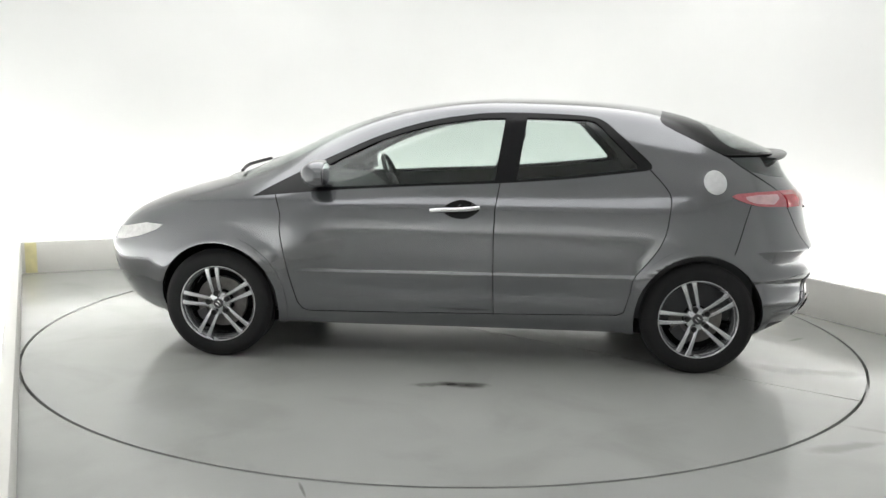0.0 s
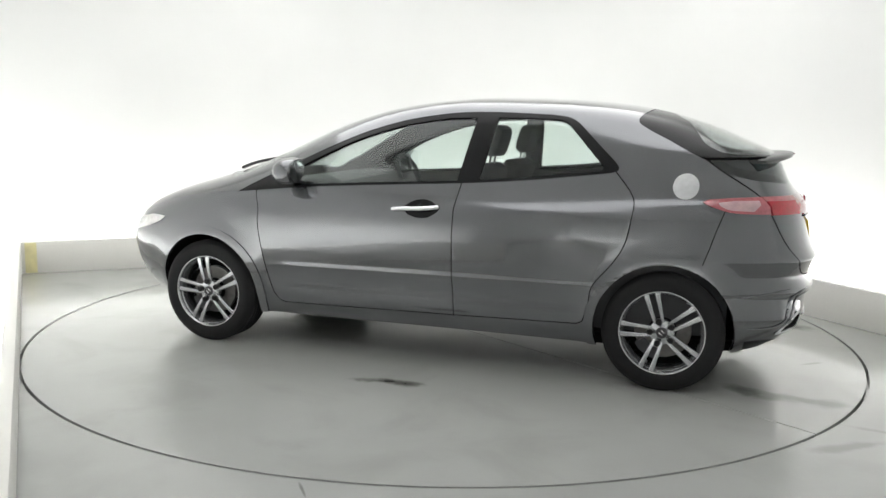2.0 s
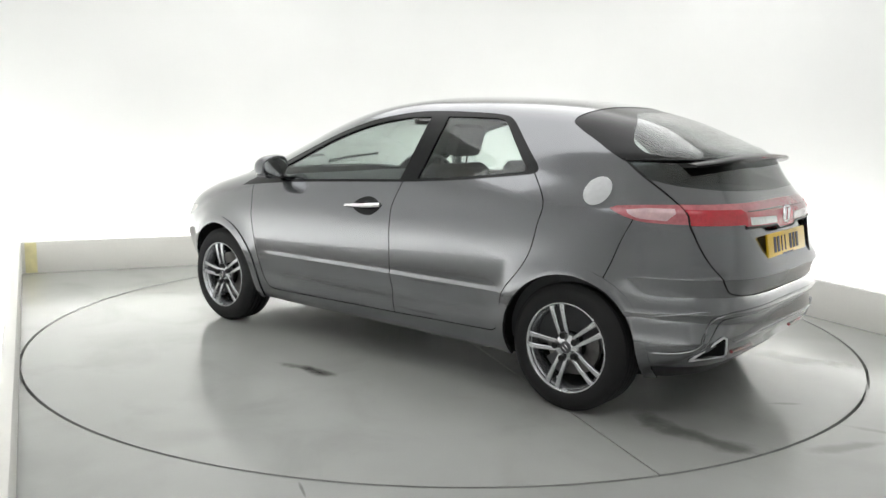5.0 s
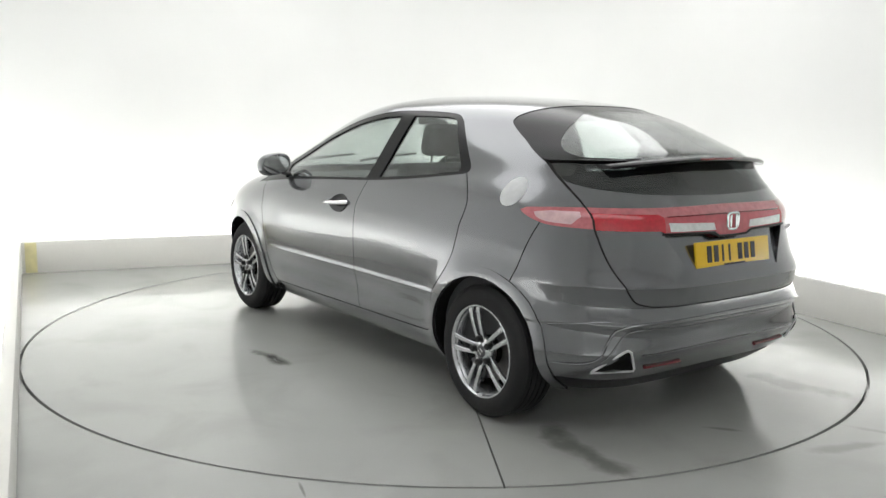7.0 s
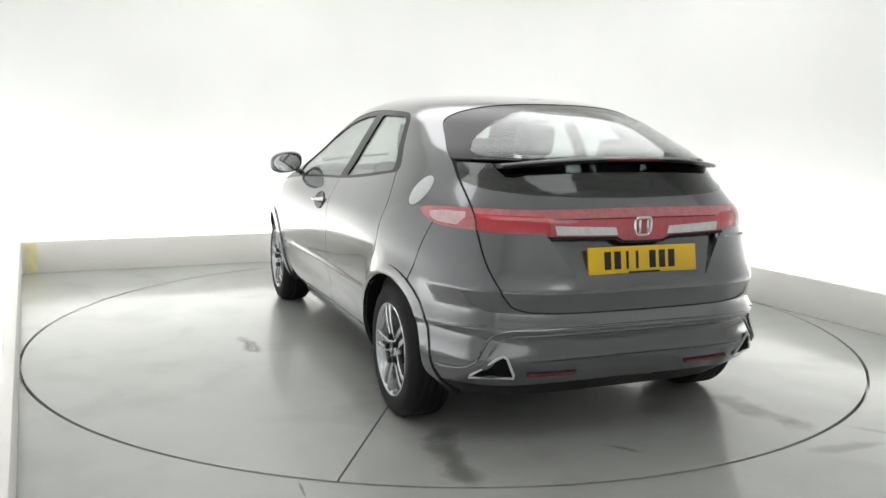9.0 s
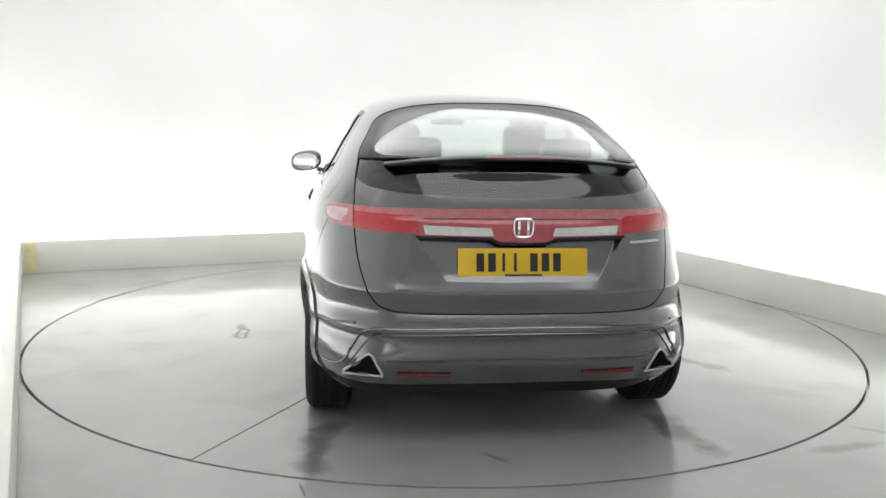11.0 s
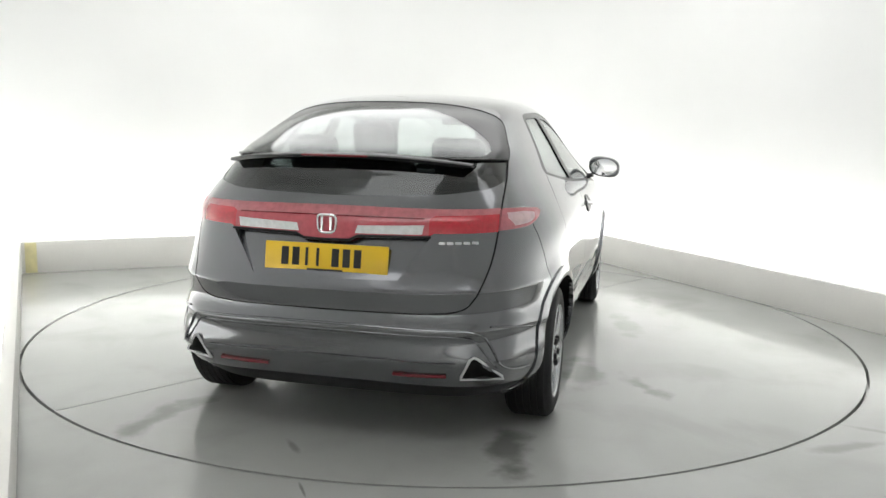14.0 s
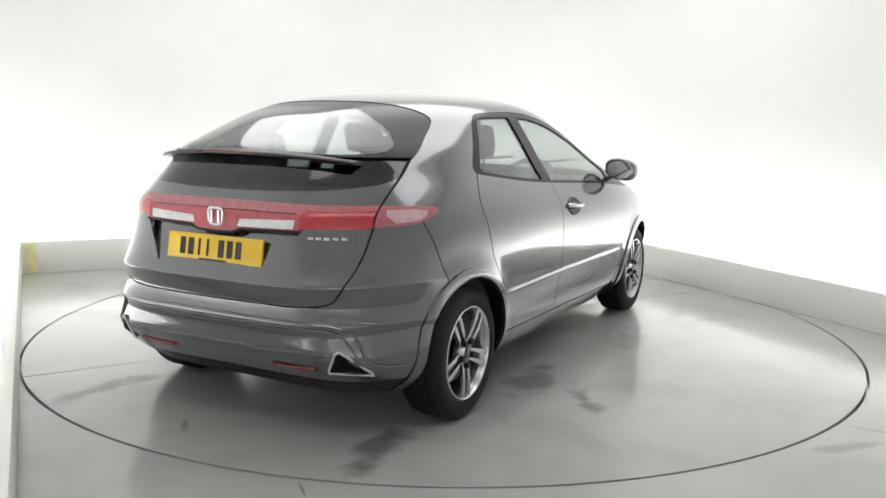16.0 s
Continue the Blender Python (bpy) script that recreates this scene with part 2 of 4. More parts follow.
def build_room():
    gap = 0.016
    # floor: one sheet with a round hole for the turntable
    bm = bmesh.new()
    n = 192
    ring = [bm.verts.new(((R_DISC + gap) * math.cos(2 * math.pi * i / n), (R_DISC + gap) * math.sin(2 * math.pi * i / n), 0)) for i in range(n)]
    low = [bm.verts.new((v.co.x, v.co.y, -0.06)) for v in ring]
    far = []
    for i in range(n):
        a = 2 * math.pi * i / n
        k = 9.0 / max(abs(math.cos(a)), abs(math.sin(a)))
        far.append(bm.verts.new((k * math.cos(a), k * math.sin(a), 0)))
    for i in range(n):
        j = (i + 1) % n
        bm.faces.new((ring[i], far[i], far[j], ring[j]))
        bm.faces.new((low[i], ring[i], ring[j], low[j]))
    bm.faces.new(low)
    tagged(mesh_ob("floor", bm, FLOOR), "grey painted studio floor with scuffs and damp marks", "floor", kind="structure")

    # low white upstands round the turntable, with the light trough behind them
    A, C, B, D = Vector((-3.544, 1.450)), Vector((1.062, 3.472)), Vector((4.085, -2.471)), Vector((-1.144, -3.401))
    for name, p, q, ext in (("upstand_back", A, C, 0.1), ("upstand_right", C, B, 0.0), ("upstand_left", D, A, 0.0), ("upstand_bay", Vector((2.35, -7.1)), Vector((-2.3, -7.1)), 0.0)):
        d = (q - p).normalized()
        nrm = Vector((-d.y, d.x))
        bm = bmesh.new()
        ln = (q - p).length
        m = Matrix.Translation((p.x, p.y, 0)) @ Matrix(((d.x, nrm.x, 0, 0), (d.y, nrm.y, 0, 0), (0, 0, 1, 0), (0, 0, 0, 1)))
        y0 = 0.0
        box(bm, (0, y0, 0), (ln, y0 + 0.06, 0.2675), 0.004, m)
        ob = mesh_ob(name, bm, UPSTAND)
        tagged(ob, "low cream-white painted board upstand along the studio floor", "upstand", kind="structure")
        if name == "upstand_back":
            bm = bmesh.new()
            box(bm, (0.03, y0 - 0.002, 0.004), (0.12, y0 + 0.0005, 0.260), 0.0, m)
            tagged(mesh_ob("tape_strip", bm, TAPE), "pale yellow tape patch stuck on the white upstand", "tape")
        bm = bmesh.new()
        box(bm, (0, y0 + 0.10, 0.02), (ln, y0 + 0.22, 0.10), 0.0, m)
        tagged(mesh_ob("trough_light", bm, LIGHTSTRIP), "white strip lights hidden in the trough behind the upstand", "strip light", kind="structure")

    # cyclorama: a rounded white wall sweeping round the place, with thickness
    def sweep(off, closed_pts, rad):
        out = []
        k = len(closed_pts)
        for i, p in enumerate(closed_pts):
            a, b = closed_pts[i - 1], closed_pts[(i + 1) % k]
            u, v = (a - p).normalized(), (b - p).normalized()
            r = rad[i]
            p0, p1 = p + u * r, p + v * r
            for s in range(13):
                t = s / 12
                out.append(p0 * (1 - t) ** 2 + p * 2 * t * (1 - t) + p1 * t * t)
        c = sum(out, Vector((0, 0))) / len(out)
        return [q + (q - c).normalized() * off for q in out]

    corners = [Vector((-4.136, 1.654)), Vector((1.225, 4.064)), Vector((5.004, -3.268)), Vector((2.65, -7.8)), Vector((-2.65, -7.8)), Vector((-1.756, -3.523))]
    inner = sweep(0, corners, [0.4, 1.3, 0.6, 0.6, 0.6, 0.3])
    outer = sweep(0.12, corners, [0.4, 1.3, 0.6, 0.6, 0.6, 0.3])
    bm = bmesh.new()
    H = 3.57
    zs = [0, 0.4, 0.9, 1.5, 2.2, 2.9, H]
    gi = [[bm.verts.new((p.x, p.y, z)) for p in inner] for z in zs]
    go = [[bm.verts.new((p.x, p.y, z)) for p in outer] for z in (0, H)]
    n = len(inner)
    for a, b in zip(gi, gi[1:]):
        for i in range(n):
            bm.faces.new((a[i], b[i], b[(i + 1) % n], a[(i + 1) % n]))
    for i in range(n):
        j = (i + 1) % n
        bm.faces.new((go[0][i], go[0][j], go[1][j], go[1][i]))
        bm.faces.new((gi[-1][i], go[1][i], go[1][j], gi[-1][j]))
    tagged(mesh_ob("wall_cyclorama", bm, WALL), "seamless white studio wall with rounded corners", "wall", kind="structure")
    bm = bmesh.new()
    a = [bm.verts.new((p.x, p.y, H)) for p in outer]
    b = [bm.verts.new((p.x, p.y, H + 0.1)) for p in outer]
    bm.faces.new(a[::-1])
    bm.faces.new(b)
    for i in range(n):
        bm.faces.new((a[i], a[(i + 1) % n], b[(i + 1) % n], b[i]))
    tagged(mesh_ob("ceiling", bm, CEIL), "plain white studio ceiling", "ceiling", kind="structure")


build_room()


def build_turntable():
    """Round steel plate flush with the floor, with plate joints."""
    top = new("turntable")
    tagged(top, "round grey painted vehicle turntable flush with the floor", "turntable")
    half = 0.004
    ja = math.atan2(1.26, -2.10)  # the joint that shows as a dark line

    def sector(a0, a1):
        bm = bmesh.new()
        n = 96
        up, dn = [], []
        # both straight sides are set back by the joint's half width
        c = Vector((math.cos((a0 + a1) / 2), math.sin((a0 + a1) / 2))) * half / max(0.05, math.sin((a1 - a0) / 2))
        pts = [c] + [Vector((R_DISC * math.cos(a0 + (a1 - a0) * i / n), R_DISC * math.sin(a0 + (a1 - a0) * i / n))) for i in range(n + 1)]
        for i in (1, -1):
            s = Vector((-math.sin(a0), math.cos(a0))) if i == 1 else Vector((math.sin(a1), -math.cos(a1)))
            pts[i] = pts[i] + s * half
        up = [bm.verts.new((p.x, p.y, 0)) for p in pts]
        dn = [bm.verts.new((p.x, p.y, -0.03)) for p in pts]
        bm.faces.new(up)
        bm.faces.new(dn[::-1])
        k = len(pts)
        for i in range(k):
            bm.faces.new((dn[i], dn[(i + 1) % k], up[(i + 1) % k], up[i]))
        return bm

    cuts = [ja, ja + math.pi, ja + 2 * math.pi]
    for a0, a1 in zip(cuts, cuts[1:]):
        part("deck_plate", sector(a0, a1), DISC, top)
    return top


turntable = build_turntable()

# ---------------------------------------------------------------- the car's skin
# The skin is made of level outlines: at each height the nose, the tail, the half width and the
# roundness of the plan's front and rear. x runs forward from the middle between the axles.


def pchip(xs, ys):
    xs, ys = np.array(xs, float), np.array(ys, float)
    h, d = np.diff(xs), np.diff(ys) / np.diff(xs)
    m = np.zeros_like(xs)
    for i in range(1, len(xs) - 1):
        if d[i - 1] * d[i] > 0:
            w1, w2 = 2 * h[i] + h[i - 1], h[i] + 2 * h[i - 1]
            m[i] = (w1 + w2) / (w1 / d[i - 1] + w2 / d[i])
    m[0], m[-1] = d[0], d[-1]

    def at(x):
        x = min(max(x, xs[0]), xs[-1])
        i = min(int(np.searchsorted(xs, x, side="right")) - 1, len(xs) - 2)
        t = (x - xs[i]) / h[i]
        return float((2 * t ** 3 - 3 * t * t + 1) * ys[i] + (t ** 3 - 2 * t * t + t) * h[i] * m[i] + (-2 * t ** 3 + 3 * t * t) * ys[i + 1] + (t ** 3 - t * t) * h[i] * m[i + 1])
    return at


NOSE = pchip([.18, .22, .30, .45, .55, .62, .70, .78, .87, .94, 1.01, 1.09, 1.16, 1.23, 1.30, 1.36, 1.40, 1.42, 1.44, 1.455],
             [1.95, 2.00, 2.055, 2.095, 2.105, 2.08, 2.02, 1.92, 1.73, 1.50, 1.28, 1.10, .95, .81, .64, .45, .27, .15, -.05, -.30])
TAIL = pchip([.18, .25, .30, .345, .375, .40, .44, .472, .485, .496, .51, .53, .55, .567, .60, .64, .655, .665, .72, .85, .91, .97, 1.02, 1.08, 1.14, 1.19, 1.22, 1.28, 1.33, 1.38, 1.40, 1.42, 1.44, 1.455],
             [-1.84, -1.920, -1.958, -1.992, -2.006, -2.007, -2.008, -2.018, -2.032, -2.044, -2.042, -2.034, -2.028, -2.026, -2.035, -2.052, -2.059, -2.054, -2.026, -1.995, -1.985, -1.94, -1.905, -1.875, -1.85, -1.80, -1.73, -1.59, -1.46, -1.28, -1.19, -1.07, -.88, -.60])
HALF = pchip([.18, .22, .28, .36, .46, .60, .72, .84, .90, .95, 1.0, 1.08, 1.18, 1.28, 1.34, 1.38, 1.41, 1.43, 1.445, 1.455],
             [.795, .822, .848, .866, .878, .887, .889, .878, .856, .830, .802, .752, .697, .638, .600, .560, .502, .430, .330, .18])
NF = pchip([.18, .55, .75, .95, 1.2, 1.40, 1.455], [4.0, 5.0, 5.1, 4.2, 3.5, 2.9, 2.3])
NR = pchip([.18, .30, .40, .50, .63, .75, .87, .96, 1.10, 1.25, 1.40, 1.455], [5.0, 6.0, 5.2, 4.4, 4.05, 3.85, 3.75, 4.1, 3.8, 3.4, 2.8, 2.3])
XM = -0.25
LIFT = 0.024  # the body's origin stands this far above the deck
AXLE, WHEEL_Z, TYRE_R, ARCH_R = 1.3175, 0.283, 0.305, 0.346


def side_bump(x, z):
    """The door crease and the flared arches, in metres outwards."""
    b = 0.0
    if -1.0 < x < 0.9:
        zc = 0.487 - 0.006 * x
        b += 0.0055 * math.exp(-((z - zc) / 0.011) ** 2) * min(1, (x + 1.0) / 0.12, (0.9 - x) / 0.25)
        b -= 0.010 * math.exp(-((z - 0.395) / 0.05) ** 2) * min(1, (x + 1.0) / 0.2, (0.9 - x) / 0.25)
    for c in (AXLE, -AXLE):
        r = math.hypot(x - c, z - WHEEL_Z)
        b += 0.018 * max(0.0, min(1.0, (0.47 - r) / 0.11)) ** 1.5
    return b


def widen(x):
    t = min(1.0, max(0.0, (x + 0.3) / 1.3))
    return 1 + 0.036 * t * t * (3 - 2 * t)


def skin_y(x, z):
    """Half width of the skin at x and z."""
    n, a = (NF(z), NOSE(z) - XM) if x > XM else (NR(z), XM - TAIL(z))
    k = 1 - (abs(x - XM) / a) ** n
    return HALF(z) * widen(x) * max(k, 0) ** (1 / n) + (side_bump(x, z) if k > 0 else 0)


def skin_tail(y, z):
    """x of the skin's tail at y and z."""
    n = NR(z)
    return XM - (XM - TAIL(z)) * max(1 - (abs(y) / HALF(z)) ** n, 0) ** (1 / n)


def half_outline(z, count):
    """Evenly spaced points of the outline at height z, from nose to tail."""
    w, nf, nr, xf, xr = HALF(z), NF(z), NR(z), NOSE(z), TAIL(z)
    fine = []
    for i in range(801):
        a = math.pi * i / 800
        ca, sa = math.cos(a), math.sin(a)
        n, e = (nf, xf - XM) if ca > 0 else (nr, XM - xr)
        fine.append((XM + math.copysign(abs(ca) ** (2 / n), ca) * e, w * max(sa, 0) ** (2 / n)))
    f = np.array(fine)
    s = np.concatenate([[0], np.cumsum(np.hypot(*np.diff(f, axis=0).T))])
    q = np.linspace(0, s[-1], count)
    xs, ys = np.interp(q, s, f[:, 0]), np.interp(q, s, f[:, 1])
    ys[0] = ys[-1] = 0
    return [(x, y * widen(x) + (side_bump(x, z) * min(1, y / 0.5) if y > 0.3 else 0)) for x, y in zip(xs, ys)]


def skin_half():
    zs = sorted({round(v, 4) for v in [*np.arange(.18, .44, .02), *np.arange(.44, .68, .0085), *np.arange(.68, 1.36, .02), .255, *np.arange(1.36, 1.44, .008), *np.arange(1.44, 1.4551, .003), 1.375]})
    bm = bmesh.new()
    cnt = 150
    rows = [[bm.verts.new((x, y, z)) for x, y in half_outline(z, cnt)] for z in zs]
    for a, b in zip(rows, rows[1:]):
        for i in range(cnt - 1):
            bm.faces.new((a[i], a[i + 1], b[i + 1], b[i]))
    cap = rows[-1]
    for i in range(1, cnt // 2):
        j = cnt - 1 - i
        if j - i >= 1:
            vs = [cap[i - 1], cap[i], cap[j], cap[j + 1]]
            bm.faces.new(vs[::-1])
    bmesh.ops.recalc_face_normals(bm, faces=bm.faces[:])
    bm.normal_update()
    if sum(f.normal.y for f in bm.faces) < 0:
        bmesh.ops.reverse_faces(bm, faces=bm.faces[:])
    return bm


def inside(poly, a, b):
    hit = False
    j = len(poly) - 1
    for i in range(len(poly)):
        (x0, y0), (x1, y1) = poly[i], poly[j]
        if (y0 > b) != (y1 > b) and a < (x1 - x0) * (b - y0) / (y1 - y0) + x0:
            hit = not hit
        j = i
    return hit


def near(line, a, b):
    best = 9.0
    for (x0, y0), (x1, y1) in zip(line, line[1:]):
        dx, dy = x1 - x0, y1 - y0
        t = max(0, min(1, ((a - x0) * dx + (b - y0) * dy) / (dx * dx + dy * dy + 1e-12)))
        best = min(best, math.hypot(a - x0 - t * dx, b - y0 - t * dy))
    return best


def cut(bm, line, view, shift=0.0, lo=-9, hi=9):
    """Cuts the skin along a line drawn in the side view (x, z) or the rear view (y, z)."""
    ax = 0 if view == "side" else 1
    for (p0, p1) in zip(line, line[1:]):
        d = Vector((p1[0] - p0[0], p1[1] - p0[1]))
        if d.length < 1e-5:
            continue
        nrm = Vector((-d.y, d.x)).normalized()
        a, b = Vector(p0) + nrm * shift, Vector(p1) + nrm * shift
        x0, x1, z0, z1 = min(a.x, b.x) - 1e-4, max(a.x, b.x) + 1e-4, min(a.y, b.y) - 1e-4, max(a.y, b.y) + 1e-4
        fs = []
        for f in bm.faces:
            us = [v.co[ax] for v in f.verts]
            if max(us) < x0 or min(us) > x1:
                continue
            ws = [v.co.z for v in f.verts]
            if max(ws) < z0 or min(ws) > z1:
                continue
            xs = [v.co.x for v in f.verts]
            if max(xs) < lo or min(xs) > hi:
                continue
            fs.append(f)
        if not fs:
            continue
        geom = list({v for f in fs for v in f.verts}) + list({e for f in fs for e in f.edges}) + fs
        co, no = Vector((0, 0, a.y)), Vector((0, 0, nrm.y))
        co[ax], no[ax] = a.x, nrm.x
        bmesh.ops.bisect_plane(bm, geom=geom, dist=1e-5, plane_co=co, plane_no=no)


def ring_line(cx, cz, r, n=40):
    return [(cx + r * math.cos(2 * math.pi * i / n), cz + r * math.sin(2 * math.pi * i / n)) for i in range(n + 1)]


def tup(pts):
    return [(float(p[0]), float(p[1])) for p in pts]


BELT = tup(curve([(1.12, .885), (.69, .928), (.28, .956), (-.23, .985), (-.58, 1.013), (-.88, 1.048), (-1.02, 1.066)], 4))
DLO = BELT + [(-1.05, 1.078), (-1.052, 1.095), (-1.035, 1.118)] + tup(curve([(-.82, 1.315), (-.76, 1.345), (-.66, 1.357)], 4)) + tup(curve([(-.57, 1.361), (-.33, 1.366), (-.11, 1.357), (.17, 1.312), (.43, 1.232), (.68, 1.12), (.90, 1.008), (1.03, .938)], 4)) + [BELT[0]]
GLASS_F = [(.70, .945), (.28, .972), (-.205, .998), (-.255, 1.335)] + tup(curve([(-.10, 1.33), (.16, 1.287), (.42, 1.207), (.60, 1.125), (.80, 1.018)], 4)) + [(.74, .955), (.70, .945)]
GLASS_R = [(-.325, 1.008), (-.58, 1.03), (-.86, 1.062), (-.97, 1.076), (-.975, 1.10)] + tup(curve([(-.79, 1.29), (-.745, 1.325), (-.68, 1.335)], 3)) + [(-.50, 1.338), (-.375, 1.338), (-.325, 1.008)]
SEAM_FRONT = tup(curve([(.99, .897), (.955, .80), (.955, .70), (.92, .51), (.868, .31)], 4)) + [(.84, .268), (.80, .255)]
SEAM_B = [(-.235, .984), (-.212, .85), (-.208, .70), (-.21, .50), (-.218, .265)]
SEAM_REAR = [(-.88, .285)] + tup(curve([(-.918, .305), (-.945, .40), (-.965, .50), (-1.06, .62), (-1.115, .72), (-1.138, .84), (-1.14, .95), (-1.04, 1.072)], 4))
SEAM_SILL = [(.82, .257), (-.218, .270), (-.90, .288)]
DOOR_F = SEAM_FRONT + [(-.218, .262)] + SEAM_B[::-1] + [p for p in BELT if -.235 < p[0] < .99][::-1]
DOOR_R = SEAM_B + SEAM_REAR + [p for p in BELT if -1.04 < p[0] < -.235][::-1]
SCREEN = [(1.22, .955), (1.0, 1.055), (.80, 1.16), (.60, 1.265), (.44, 1.338), (.34, 1.375), (.34, 1.6), (1.6, 1.6), (1.6, .99), (1.30, .965)]
HOOD = [(1.26, .935), (1.55, .842), (1.85, .742), (2.05, .655), (2.3, .63), (2.3, 1.0), (1.34, 1.2), (1.30, .965)]
HEADLAMP = [(1.64, .712), (1.68, .682), (1.784, .642), (1.91, .612), (2.10, .585), (2.2, .59), (2.18, .63), (2.0, .665), (1.87, .69), (1.75, .715)]
BUMPER_F = [(1.66, .40), (1.655, .52), (1.70, .60), (1.74, .65), (2.4, .62), (2.4, 0), (1.5, 0), (1.5, .2)]
SEAM_BUMPER = [(-1.585, .91), (-1.545, .80), (-1.515, .70), (-1.49, .63)]
BUMPER_R = SEAM_BUMPER + [(-1.45, .3), (-1.45, 0), (-2.3, 0), (-2.3, .91)]
REAR_GLASS = tup(curve([(-1.135, 1.312), (-1.20, 1.276), (-1.285, 1.235), (-1.37, 1.190), (-1.455, 1.148)], 4)) + [(-1.50, 1.150), (-2.2, 1.152), (-2.2, 1.6), (-1.18, 1.6), (-1.172, 1.402), (-1.135, 1.370), (-1.118, 1.345), (-1.122, 1.325)]
# clear pane kept small; the border's extra width stands in for the dark cabin
CLEAR_PANE = tup(curve([(-1.295, 1.372), (-1.375, 1.330), (-1.415, 1.282), (-1.455, 1.232), (-1.53, 1.190), (-1.62, 1.172)], 4)) + [(-2.2, 1.165), (-2.2, 1.6), (-1.30, 1.6)]
SIDE_LAMP = tup(curve([(-1.472, .941), (-1.50, .925), (-1.566, .902), (-1.64, .888), (-1.80, .884)], 3)) + [(-2.2, .880), (-2.2, .970), (-1.75, .968), (-1.60, .961), (-1.50, .953), (-1.472, .941)]
SIDE_CLEAR = tup(curve([(-1.545, .938), (-1.56, .920), (-1.61, .903), (-1.715, .898)], 3)) + [(-1.745, .930), (-1.735, .950), (-1.62, .948), (-1.545, .938)]
TAILGATE = [(0, .567), (.39, .569)] + tup(curve([(.50, .574), (.56, .590), (.592, .625), (.612, .66), (.642, .76), (.655, .87), (.656, .96), (.650, 1.04), (.641, 1.10), (.628, 1.155)], 4))
LOWER_GLASS = [(0, 1.013), (.227, 1.017)] + tup(curve([(.438, 1.025), (.545, 1.036), (.609, 1.048), (.643, 1.070)], 4)) + [(.640, 1.10), (.629, 1.152), (0, 1.152)]
BAR = [(0, .845), (.09, .847), (.12, .860), (.405, .868), (.43, .880), (.655, .880), (.655, .969), (0, .973)]
# top band of the lamps, coloured paler for the bright reflection on it
BAR_TOP = [(0, .934), (.41, .934), (.43, .945), (.66, .947), (.66, .969), (0, .975)]
RED_IN = [(.41, .868), (.43, .880), (.66, .880), (.66, .947), (.43, .945), (.41, .934)]
WHITE_IN = [(.118, .872), (.385, .876), (.392, .912), (.128, .902)]
RECESS = [(0, .846), (.09, .848), (.12, .862), (.42, .868), (.305, .70), (0, .695)]
RT = {"lo": -3, "hi": -1.42}


def classify(x, y, z, nx):
    if min(math.hypot(x - AXLE, z - WHEEL_Z), math.hypot(x + AXLE, z - WHEEL_Z)) < ARCH_R and y > 0.35:
        return None
    rear = x < -1.42
    if rear and z > .5 and y < .70 and near(TAILGATE, y, z) < .0031:
        return "seal"
    if x < -1.1 and inside(REAR_GLASS, x, z):
        return "rear_window" if inside(CLEAR_PANE, x, z) else "rear_border_and_cabin_dark"
    if rear and z > .5:
        if y < .70 and inside(LOWER_GLASS, y, z):
            return "lower_rear_window"
        gate = [*TAILGATE, (.60, 1.3), (0, 1.3)]
        if inside(gate, y, z):
            if inside(WHITE_IN, y, z):
                return "reversing_lamp"
            if inside(RED_IN, y, z):
                return "tail_lamp"
            if inside(BAR_TOP, y, z):
                return "light_bar_sheen"
            if inside(BAR, y, z):
                return "light_bar"
            if inside(RECESS, y, z):
                return "plate_recess"
            return "tailgate"
        if inside(SIDE_LAMP, x, z):
            return "side_lamp_lens" if inside(SIDE_CLEAR, x, z) else "side_tail_lamp"
    if y > .3 and inside(DLO, x, z):
        return "front_side_window" if inside(GLASS_F, x, z) else "rear_side_window" if inside(GLASS_R, x, z) else "window_frame"
    if y > .5 and min(near(SEAM_FRONT, x, z), near(SEAM_B, x, z), near(SEAM_REAR, x, z), near(SEAM_SILL, x, z), near(SEAM_BUMPER, x, z)) < .0027:
        return "seal"
    if inside(SCREEN, x, z):
        return "windscreen"
    if inside(HEADLAMP, x, z) and x > 1.5:
        return "headlamp"
    if inside(HOOD, x, z):
        return "bonnet"
    if inside(BUMPER_F, x, z):
        return "front_bumper"
    if x < -1.4 and (inside(BUMPER_R, x, z) or (z < .62 and x < -1.6)):
        return "rear_bumper" if z > .255 else "rear_valance"
    if y > .4:
        if inside(DOOR_F, x, z):
            return "front_door"
        if inside(DOOR_R, x, z):
            return "rear_door"
        if z < .30 and abs(x) < 1.05:
            return "sill"
    if z > 1.375:
        return "roof"
    if x > .85 or (x > .3 and z > 1.0):
        return "front_wing"
    if z < .3 and abs(x) < 1.1:
        return "sill"
    return "rear_wing"


def recess_depth(c):
    """The plate recess is deepest under the light bar and runs out downwards."""
    return -.003 - .030 * min(1, max(0, (c.z - .695) / .16))


